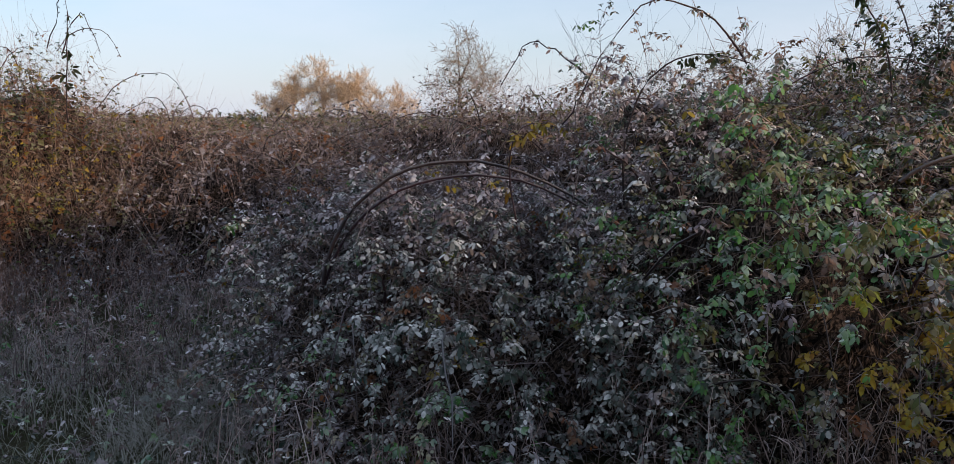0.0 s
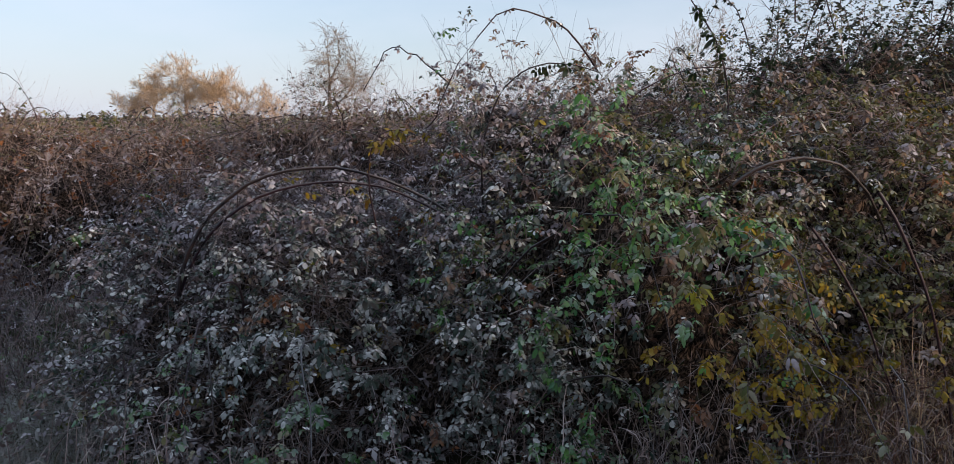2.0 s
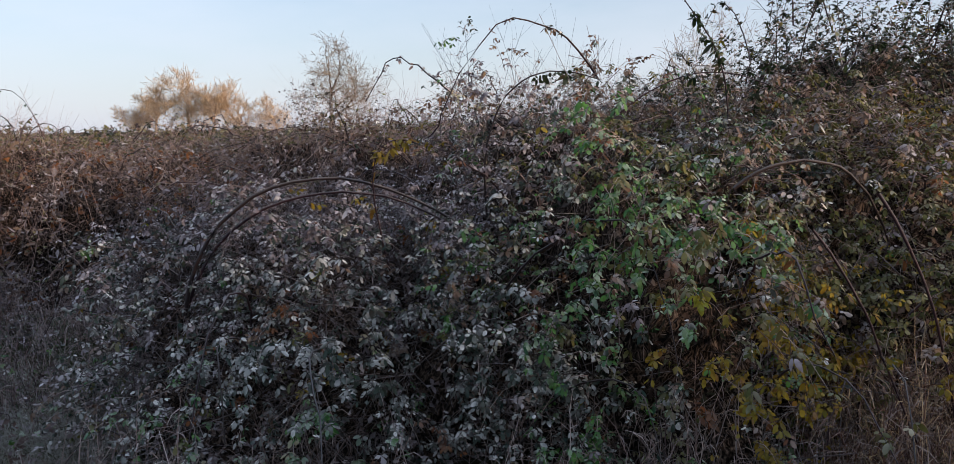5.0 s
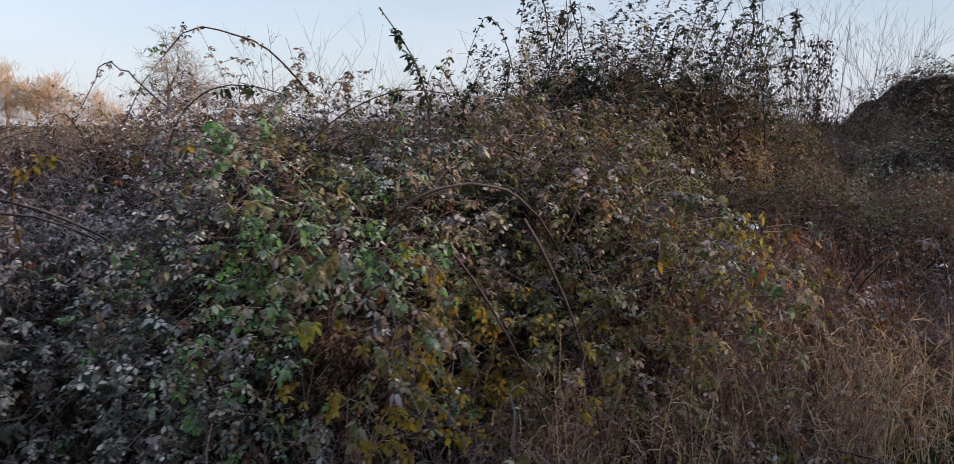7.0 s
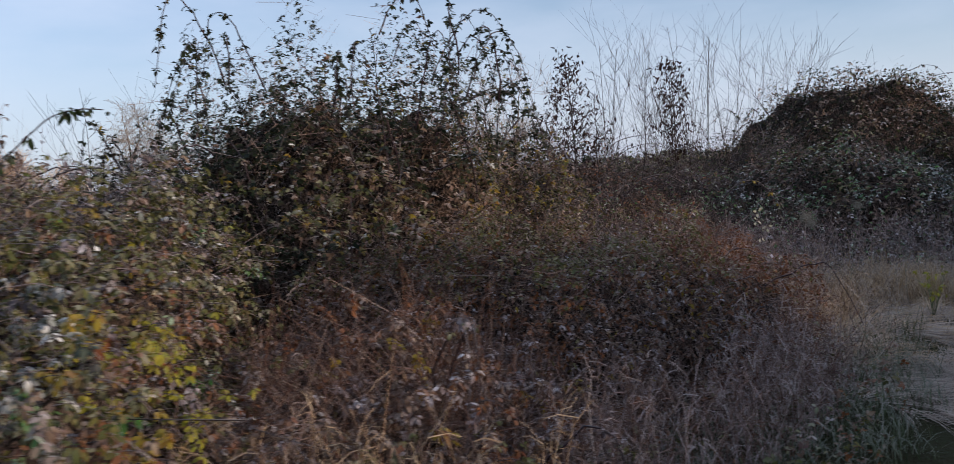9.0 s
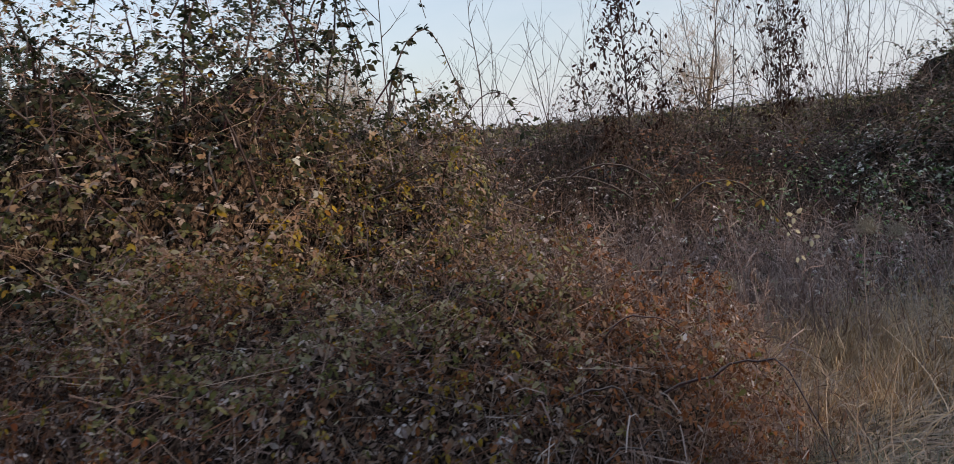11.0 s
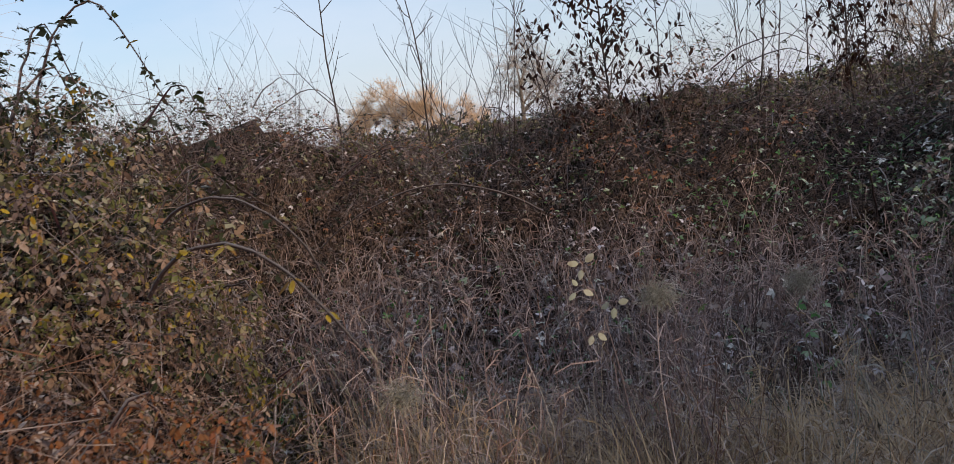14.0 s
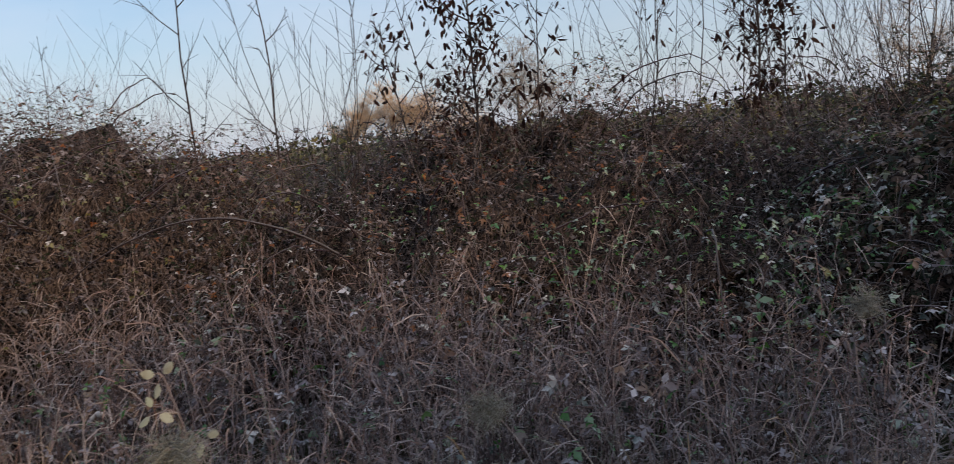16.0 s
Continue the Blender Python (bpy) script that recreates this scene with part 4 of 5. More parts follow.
thorny_cane([(-0.9, 4.09, 0.69), (-0.79, 4.05, 1.5), (0.09, 4.05, 1.55), (0.67, 3.91, 0.91)], 0.0115, "bare purple bramble cane bowed into an arch", 201)
thorny_cane([(-0.89, 4.11, 0.72), (-0.7, 4.09, 1.37), (0.05, 4.09, 1.41), (0.61, 3.95, 0.95)], 0.0095, "bare dark bramble cane bowed beside another", 202)
thorny_cane([(1.62, 3.5, 1.28), (1.85, 3.45, 1.5), (2.3, 3.5, 1.45), (2.55, 3.7, 0.75)], 0.009, "stout frosted bramble cane arching over leaves", 203)
thorny_cane([(0.62, 4.3, 1.1), (0.55, 4.3, 1.75), (0.8, 4.2, 1.95), (1.2, 4.2, 1.8)], 0.006, "dark bramble cane with drooping leaves at its tip", 204, 0.035, M_DARKGREEN, 0.036, 0.72)
thorny_cane([(1.98, 4.4, 1.3), (2.0, 4.4, 1.7), (1.96, 4.45, 2.0), (1.72, 4.5, 2.28)], 0.006, "tall bramble shoot with dark leaves", 205, 0.028, M_DARKGREEN, 0.036, 0.4)
thorny_cane([(2.12, 4.5, 1.3), (2.12, 4.5, 1.6), (2.2, 4.5, 1.85), (2.3, 4.5, 1.98)], 0.005, "short bramble shoot with dark leaves", 215, 0.028, M_DARKGREEN, 0.034, 0.4)
thorny_cane([(1.3, 4.6, 1.5), (1.6, 4.6, 1.9), (2.1, 4.5, 1.95), (2.5, 4.4, 1.6)], 0.005, "dark bramble cane arching against the sky", 206, 0.06, M_DARKGREEN, 0.032, 0.3)
thorny_cane([(2.5, 4.6, 1.4), (2.6, 4.6, 1.85), (2.85, 4.6, 2.05), (3.1, 4.6, 2.0)], 0.005, "bramble cane with leaves nodding over the thicket", 216, 0.04, M_DARKGREEN, 0.034, 0.3)
thorny_cane([(-4.2, 8.0, 1.5), (-4.22, 8.0, 1.9), (-4.15, 8.0, 2.2), (-4.13, 8.0, 2.55)], 0.007, "single upright bramble shoot with few leaves", 207, 0.08, M_DARK, 0.06, 0.3)
thorny_cane([(7.25, 5.93, 1.27), (7.42, 5.9, 1.5), (7.62, 5.9, 1.36), (7.78, 5.9, 1.1)], 0.006, "frosted bramble cane reaching out of the bush", 208, 0.12, M_YELLOW, 0.03, 0.2)
thorny_cane([(6.9, 6.65, 1.4), (7.1, 6.6, 1.56), (7.36, 6.6, 1.4), (7.45, 6.6, 1.15)], 0.006, "dark bramble cane bowed beside the bush", 212)
thorny_cane([(6.68, 5.25, 0.72), (6.76, 5.25, 1.08), (6.95, 5.25, 1.03), (7.12, 5.25, 0.8)], 0.005, "low purple bramble cane bowed over the dead stems", 209)
thorny_cane([(1.75, 3.05, 1.15), (1.95, 3.0, 0.9), (2.12, 3.0, 0.5), (2.28, 3.0, 0.05)], 0.006, "purple bramble cane hanging down over the leaves", 213)
thorny_cane([(2.05, 3.1, 1.28), (2.2, 3.0, 1.0), (2.3, 3.0, 0.6), (2.42, 3.0, 0.05)], 0.0075, "stout purple bramble cane hanging to the ground", 214)
thorny_cane([(0.1, 3.9, 0.9), (0.0, 3.9, 1.3), (0.0, 3.9, 1.6), (0.25, 3.9, 1.5)], 0.005, "thin bramble cane with yellowing leaves", 210, 0.035, M_YELLOW, 0.04, 0.6)
thorny_cane([(7.9, 9.2, 1.0), (7.5, 9.0, 1.38), (7.0, 8.9, 1.33), (6.6, 8.8, 0.98)], 0.008, "dark bramble cane bowed over the bank", 211)


# ---- far bramble field ----
def far_field():
    g = np.random.default_rng(31)
    n = 16000
    y = 13 + 32 * g.uniform(size=n) ** 1.6
    x = 2 + (y * 0.95 + 4) * g.uniform(-1, 1, n)
    z = 1.4 + 0.25 * LUMP(np.stack([x * 0.35, y * 0.35, 0 * x], -1)) + 0.012 * np.clip(x, 0, 20)
    z = np.minimum(z, 1.75) + g.normal(size=n) * 0.08 - g.exponential(0.12, n)
    q = np.stack([x, y, z], -1)
    nrm = g.normal(size=(n, 3)) * 0.5 + [0, -0.3, 0.8]
    v, f, ms = scatter(TINY_LEAVES, q, frames_for(nrm, g.normal(size=(n, 3))), g.uniform(0.7, 1.4, n) * 0.0042 * y, g.integers(0, 3, n), g)
    ob = part("far_brambles", tri_mesh("far_brambles", v, f, [M_DIM, M_DARK, M_OLIVE], ms))
    tagged(ob, "wide field of brown winter brambles", "brambles", kind="stuff")


far_field()


# ---- grass ----
def blades(g, centres, per, length, lean, width, flat=0.0, radius=0.07, sway=0.0):
    """Tufts of grass; with sway a whole tuft flops towards one side."""
    m = len(centres)
    tuft = np.repeat(np.arange(m), per)
    c = centres[tuft]
    n = len(c)
    p0 = c + np.c_[g.normal(size=(n, 2)) * radius, np.zeros(n)]
    p0[:, 2] = ground_z(p0[:, 0], p0[:, 1]) - 0.01
    ta = g.uniform(0, 6.28, m)[tuft]
    a = np.where(g.uniform(size=n) < sway, ta + g.normal(size=n) * 0.5, g.uniform(0, 6.28, n))
    d = np.stack([np.cos(a), np.sin(a), 0 * a], -1)
    ln = (g.uniform(0.45, 1.2, n) * length * g.uniform(0.6, 1.3, m)[tuft])[:, None, None]
    ben = (g.uniform(0.3, 1, n))[:, None, None] * lean
    s = np.linspace(0, 1, 4)[None, :, None]
    up = np.maximum(s - (0.6 + flat) * ben * s * s, 0.03 * s)
    p = p0[:, None] + d[:, None] * ln * ben * s ** 1.7 + np.array([0, 0, 1.0]) * ln * up + g.normal(size=(n, 1, 3)) * [0.03, 0.03, 0] * s * s
    w = width * g.uniform(0.6, 1.3, n)[:, None] * np.array([1, 0.9, 0.65, 0.1])[None]
    return ribbons(p, w, np.stack([-d[:, 1], d[:, 0], 0 * a], -1))


def tuft_field(label, seed, box, count, per, length, lean, width, mat, name="grass", keep=None, flat=0.0, radius=0.07, sway=0.0):
    g = np.random.default_rng(seed)
    c = np.stack([g.uniform(box[0], box[1], count), g.uniform(box[2], box[3], count), np.zeros(count)], -1)
    if keep is not None:
        c = c[keep(c)]
    for m in MOUNDS.values():
        c[:, 2] = ground_z(c[:, 0], c[:, 1]) + 0.1
        c = c[m.depth(c) > 0.9]
    v, f = blades(g, c, per, length, lean, width, flat, radius, sway)
    ob = part(name, tri_mesh(name, v, f, [mat]))
    return tagged(ob, label, "grass", kind="stuff")


def clear_of_path(d):
    return lambda c: off_path(c[:, 0], c[:, 1]) > d


tuft_field("frosted green winter grass", 41, (-6, 0.6, 2.2, 7.5), 600, 26, 0.22, 1.1, 0.0045, M_GRASS, keep=clear_of_path(0.6), sway=0.6)
tuft_field("pale frosted grass tufts in the hollow", 44, (-4.0, -0.9, 3.4, 6.0), 80, 50, 0.32, 1.1, 0.004, M_PALEGRASS, keep=clear_of_path(1), radius=0.1, sway=0.5)
tuft_field("golden dry grass tussocks in the hollow", 45, (7.2, 10.5, 5.9, 7.4), 150, 60, 0.42, 0.9, 0.005, M_STRAW, "dry_grass", keep=clear_of_path(1.2), radius=0.09, sway=0.5)
tuft_field("green grass at the foot of the brambles", 46, (5.2, 9.5, 2.4, 5.8), 700, 24, 0.24, 0.9, 0.005, M_GRASS, keep=clear_of_path(0.8), sway=0.4)
tuft_field("short green path grass", 43, (-4, 13, -4, 5.5), 1000, 12, 0.10, 0.6, 0.006, M_GRASS)


def lodged_grass(label, seed, box, count, mat, length=0.55, heap=0.16):
    """Long grass that lies in swirls, combed one way in patches and heaped over older layers."""
    g = np.random.default_rng(seed)
    x, y = g.uniform(box[0], box[1], count), g.uniform(box[2], box[3], count)
    p = np.stack([x, y, 0 * x], -1)
    ok = (off_path(x, y) > 0.45) & (g.uniform(size=count) < 0.7 + 0.5 * FINE(p * 0.5))
    x, y, p = x[ok], y[ok], p[ok]
    n = len(x)
    a = 1.9 * PATCH(p * 0.9) + 1.1 * FINE(p * 0.45 + 3) - 0.5 + g.normal(size=n) * 0.35
    d = np.stack([np.cos(a), np.sin(a), 0 * a], -1)
    side = np.stack([-d[:, 1], d[:, 0], 0 * a], -1)
    top = heap * np.clip(0.55 + 0.6 * CLUMP(p * 0.5), 0.1, 1.6) * g.uniform(size=n) ** 0.6
    ln = length * g.uniform(0.5, 1.2, n)
    s = np.linspace(0, 1, 4)
    rise = np.sin(np.clip(s * 1.25, 0, 1) * np.pi * 0.62)[None] * top[:, None] + s[None] * g.normal(size=(n, 1)) * 0.02
    bow = (s * s)[None] * g.normal(size=(n, 1)) * 0.12
    q = p[:, None] + d[:, None] * (s[None] * ln[:, None])[..., None] + side[:, None] * bow[..., None]
    q[..., 2] = ground_z(q[..., 0], q[..., 1]) + 0.008 + np.maximum(rise, 0)
    w = g.uniform(0.003, 0.008, (n, 1)) * np.array([1, 0.95, 0.7, 0.15])[None]
    v, f = ribbons(q, w, side * 0.9 + np.array([0, 0, 0.3]))
    tagged(part("dry_grass", tri_mesh("dry_grass", v, f, [mat])), label, "grass", kind="stuff")


lodged_grass("pale dry grass lying flat in swirls", 42, (7.0, 12.8, 3.4, 8.4), 44000, M_PALESTRAW, 0.5, 0.09)
lodged_grass("golden dry grass lying in the hollow", 68, (6.8, 12.5, 4.8, 8.0), 10000, M_STRAW, 0.42, 0.15)


def ground_cover(label, seed, box, count, high, mats, size):
    """Low leaves of weeds and fallen bramble leaves close to the ground."""
    g = np.random.default_rng(seed)
    x, y = g.uniform(box[0], box[1], count), g.uniform(box[2], box[3], count)
    ok = (off_path(x, y) > 0.9) & open_view(x, y) & (g.uniform(size=count) < 0.55 + 0.5 * CLUMP(np.stack([x, y, 0 * x], -1) * 0.6))
    x, y = x[ok], y[ok]
    n = len(x)
    z = ground_z(x, y) + 0.02 + high * g.uniform(size=n) ** 1.5 * np.clip(0.7 + 0.5 * FINE(np.stack([x, y, 0 * x], -1)), 0.1, 2)
    v, f, ms = scatter(TINY_LEAVES, np.stack([x, y, z], -1), frames_for(g.normal(size=(n, 3)) * 0.5 + [0, -0.2, 0.9], g.normal(size=(n, 3))), g.uniform(0.6, 1.3, n) * size, g.integers(0, len(mats), n), g)
    tagged(part("ground_cover", tri_mesh("ground_cover", v, f, mats, ms)), label, "ground cover", kind="stuff")


ground_cover("frosted weeds and fallen leaves in the grass", 47, (-6.5, 0.2, 2.6, 8.0), 15000, 0.34, [M_FROST, M_GREYLEAF, M_DIM, M_GREEN, M_DIM], 0.03)
tuft_field("large pale frosted grass tuft", 72, (-2.0, -1.1, 4.0, 4.8), 16, 110, 0.36, 1.2, 0.0032, M_PALEGRASS, radius=0.08, sway=0.8)
ground_cover("withered leaves among the dead stems", 48, (3.0, 7.2, 3.0, 5.6), 8000, 0.35, [M_RUST, M_BROWN, M_OLIVE], 0.027)
ground_cover("frosted leaves and stems under the bank", 49, (6.4, 12.5, 7.6, 10.0), 13000, 0.6, [M_FROST, M_GREYLEAF, M_GREEN, M_BROWN, M_GREYLEAF], 0.03)


def herbs(label, seed, box, count, height, mat, side=6, name="dry_herbs", clear=1.25, lean=0.22, thick=1.0):
    """Dead bent stems with many short side twigs."""
    g = np.random.default_rng(seed)
    x, y = g.uniform(box[0], box[1], count), g.uniform(box[2], box[3], count)
    ok = (off_path(x, y) > clear) & open_view(x, y) & (g.uniform(size=count) < 0.6 + 0.6 * PATCH(np.stack([x, y, 0 * x], -1) * 1.4))
    x, y = x[ok], y[ok]
    n = len(x)
    h = (0.25 + 0.85 * g.uniform(size=n) ** 1.4) * height
    s = np.linspace(0, 1, 5)[None, :, None]
    le = g.normal(size=(n, 1, 3)) * [lean, lean, 0]
    nod = g.uniform(0, 0.35, (n, 1, 1)) * np.array([0, 0, -1.0])
    p = np.stack([x, y, ground_z(x, y)], -1)[:, None] + np.array([0, 0, 1.0]) * s * h[:, None, None] + (le * s ** 1.6 + nod * s ** 3) * h[:, None, None] + np.cumsum(g.normal(size=(n, 5, 3)) * [0.013, 0.013, 0], 1)
    r0 = g.uniform(0.001, 0.0028, (n, 1)) * thick
    ac = g.normal(size=(n, 3)) * [1, 0.3, 0]
    v, f = ribbons(p, np.linspace(1, 0.4, 5)[None] * r0 * 2.2, ac / np.linalg.norm(ac, axis=1, keepdims=True))
    if side:
        k = n * side
        o = np.repeat(np.arange(n), side)
        t = g.uniform(0.3, 1, k) ** 0.7 * 4
        i = np.minimum(t.astype(int), 3)
        q = p[o, i] + (p[o, i + 1] - p[o, i]) * (t - i)[:, None]
        d = g.normal(size=(k, 3)) + [0, 0, 0.5]
        d /= np.linalg.norm(d, axis=1, keepdims=True)
        ln = g.uniform(0.03, 0.16, k)[:, None] * (0.4 + 0.6 * height)
        sp = np.stack([q, q + d * ln * 0.6, q + d * ln + [0, 0, -0.025]], 1)
        ac = np.cross(d, g.normal(size=(k, 3))); ac /= np.linalg.norm(ac, axis=1, keepdims=True)
        v2, f2 = ribbons(sp, np.array([[1, 0.9, 0.6]]) * g.uniform(0.002, 0.0045, (k, 1)) * thick, ac)
        f = np.concatenate([f, f2 + len(v)]); v = np.concatenate([v, v2])
    ob = part(name, tri_mesh(name, v, f, [mat]))
    return tagged(ob, label, "dry stems", kind="stuff")


herbs("brown frosted dead stems in a belt across the hollow", 67, (7.1, 8.7, 6.2, 7.8), 900, 0.95, M_TWIG, 8, lean=0.16)
herbs("frosted dead stems at the back of the hollow", 73, (8.6, 11.5, 7.5, 8.7), 900, 0.85, M_TWIG, 8, lean=0.18)
herbs("pale dry stems among the lying grass", 69, (6.6, 9.2, 4.6, 6.3), 1000, 0.55, M_PALESTRAW, 6, lean=0.3, clear=0.95)
herbs("red-brown stems in the near hollow", 70, (7.0, 8.8, 5.4, 7.2), 520, 0.8, M_RSTRAW, 8, lean=0.2, thick=0.8)
herbs("beige dry stems across the hollow", 77, (7.6, 10.8, 5.9, 7.6), 1100, 0.58, M_PALESTRAW, 7, lean=0.28)
herbs("grey frosted dead stems in the hollow", 51, (6.6, 12.5, 7.9, 9.8), 1500, 0.8, M_DTWIG, 8, thick=1.2)
herbs("golden dry stems standing in the hollow", 60, (6.9, 10.0, 5.8, 7.6), 520, 0.6, M_STRAW, 6, thick=1.1)
herbs("pale dry grass stalks standing in the hollow", 53, (6.8, 11.5, 5.9, 8.5), 260, 0.85, M_PALEGRASS, 3, "dry_stalks", lean=0.12)
herbs("red-brown dead stems before the brambles", 52, (3.1, 7.7, 3.3, 5.6), 4200, 0.8, M_RSTRAW, 8, lean=0.3, thick=0.75)
herbs("purple-brown frosted dead stems in the hollow", 54, (-5.5, -0.3, 4.8, 8.2), 3600, 0.55, M_TWIG, 9, thick=1.1)
herbs("dark dead stems in the hollow", 71, (-5.5, -0.4, 4.4, 8.0), 2600, 0.6, M_DTWIG, 7, thick=1.2)
herbs("dead stems under the brambles", 55, (-1.4, 3.6, 2.9, 4.2), 1500, 0.6, M_TWIG, 5)
herbs("grey dead stems on the bank", 56, (5.3, 9.4, 7.8, 9.9), 2200, 1.0, M_TWIG, 8, thick=1.15)
herbs("dark dead stems on the bank", 74, (8.0, 12.0, 8.0, 10.2), 1100, 0.95, M_DTWIG, 7, thick=1.2)
herbs("warm brown dead stems at the foot of the bush", 75, (1.9, 3.7, 2.85, 3.7), 1300, 0.75, M_RSTRAW, 8)
herbs("straw-coloured dead stems at the foot of the bush", 76, (2.0, 4.3, 2.85, 3.9), 1000, 0.8, M_STRAW, 7)
herbs("frosted dead stems beside the brambles", 59, (3.0, 7.3, 3.5, 5.4), 2900, 0.8, M_TWIG, 7, thick=1.1)
# dry herbs that borrow the sunlit orange twig colour
herbs("golden-brown dry herbs, coloured as sunlit, at the foot of the bush", 58, (3.7, 4.7, 3.2, 3.9), 260, 0.9, M_SUNTWIG, 7)
herbs("reddish dead stems below the bush", 57, (-7, -3, 6.2, 7.6), 1200, 0.7, M_RSTRAW, 6)


# ---- pale-leaved sprig and seed heads in the hollow ----
def pale_sprig():
    g = np.random.default_rng(61)
    top = thing("bramble_sprig", (8.3, 6.95, float(ground_z(8.3, 6.95))), "thin bramble sprig with pale cream leaves", "sprig")
    p = bezier((8.36, 6.93, 0.05), (8.38, 6.91, 0.45), (8.34, 6.91, 0.8), (8.26, 6.91, 1.05))
    v, f = tubes(p[None], np.linspace(0.004, 0.002, len(p))[None], 5)
    part("stem", tri_mesh("stem", v, f, [M_TWIG]), top)
    tv, tf = leaflet(1.0, 0.62, 0.12, True)
    me = tri_mesh("leaf", tv, np.array(tf), [M_PALE])
    for i in range(11):
        c, j = divmod(i, 3)
        q = p[[-1, -3, -4, -6, -8][c]]
        a = [2.7, 1.0, 4.6][j] + g.uniform(-0.4, 0.4) + c * 1.1
        reach = np.array([(-1) ** c * 0.05, -0.01, 0.012 * (c % 2)]) * (c > 0)
        off = reach + np.array([math.cos(a) * 0.016, -0.012, math.sin(a) * 0.014])
        v2, f2 = tubes(np.array([[q, q + off * 0.6 + [0, 0, 0.008], q + off]]), np.array([[0.0018, 0.0014, 0.001]]))
        part("stalk", tri_mesh("stalk", v2, f2, [M_TWIG]), top)
        axis = np.array([[math.cos(a), -0.25, math.sin(a) * 0.9 - 0.2]])
        rot = frames_for(np.array([[g.normal() * 0.35, -1.0, 0.6 + g.normal() * 0.3]]), axis)[0]
        part("leaf", me, top, m=Matrix.Translation((q + off).tolist()) @ Matrix(rot.tolist()).to_4x4() @ Matrix.Scale(g.uniform(0.028, 0.043), 4))


pale_sprig()


def seed_head(x, y, h, r, label, seed):
    """A dry stalk with a fluffy grey head of fine hairs."""
    g = np.random.default_rng(seed)
    z = float(ground_z(x, y))
    top = thing("seed_head", (x, y, z), label, "seed head", "dry seed heads")
    p = bezier((x, y, z), (x + g.normal() * 0.03, y, z + h * 0.4), (x + g.normal() * 0.05, y, z + h * 0.7), (x + g.normal() * 0.06, y, z + h))
    v, f = tubes(p[None], np.linspace(0.0024, 0.0014, len(p))[None], 5)
    part("stalk", tri_mesh("stalk", v, f, [M_TWIG]), top)
    n = 620
    d = g.normal(size=(n, 3)) * [1, 1, 0.8]
    a = p[-1] + d * r * 0.42
    b = a + (d * 0.5 + g.normal(size=(n, 3)) * 0.7 + [0, 0, -0.2]) * r * g.uniform(0.15, 0.5, (n, 1))
    v, f = tubes(np.stack([a, (a + b) / 2 + g.normal(size=(n, 3)) * r * 0.1, b], 1), np.array([[0.0008, 0.0007, 0.0005]]))
    part("fluff", tri_mesh("fluff", v, f, [M_PALEGRASS]), top, "fluffy grey hairs", "stuff")


seed_head(8.52, 6.54, 0.9, 0.05, "fluffy grey seed head on a dry stalk", 62)
seed_head(9.1, 7.1, 0.8, 0.05, "small grey seed head on a dry stalk", 63)
seed_head(10.1, 7.6, 0.85, 0.045, "grey seed head on a tall dry stalk", 64)
seed_head(7.6, 6.5, 0.7, 0.05, "small grey seed head among dead stems", 65)


# ---- bare trees ----
def grow(g, start, way, length, radius, level, levels, out, split=5, wander=0.18, rise=0.15, spread=0.7):
    k = 6 if level < 2 else 4
    p = np.zeros((k, 3)); p[0] = start
    d = np.asarray(way, float)
    for i in range(1, k):
        d = d + g.normal(size=3) * wander + [0, 0, rise * 0.3]
        d /= np.linalg.norm(d)
        p[i] = p[i - 1] + d * length / (k - 1)
    end = 0.5 if level == 0 else 0.25
    out[level].append((p, np.linspace(radius, radius * end, k)))
    if level + 1 >= levels:
        return
    n = split if level else split + 2
    for j in range(n):
        s = g.uniform(0.3, 1.0) if j else 1.0
        i = min(k - 2, int(s * (k - 1)))
        q = p[i] + (p[i + 1] - p[i]) * (s * (k - 1) - i)
        along = p[i + 1] - p[i]; along /= np.linalg.norm(along)
        dv = along + g.normal(size=3) * spread + [0, 0, rise]
        dv /= np.linalg.norm(dv)
        grow(g, q, dv, length * g.uniform(0.5, 0.8), radius * 0.5 * (1.1 - 0.4 * s), level + 1, levels, out, split, wander, rise, spread)


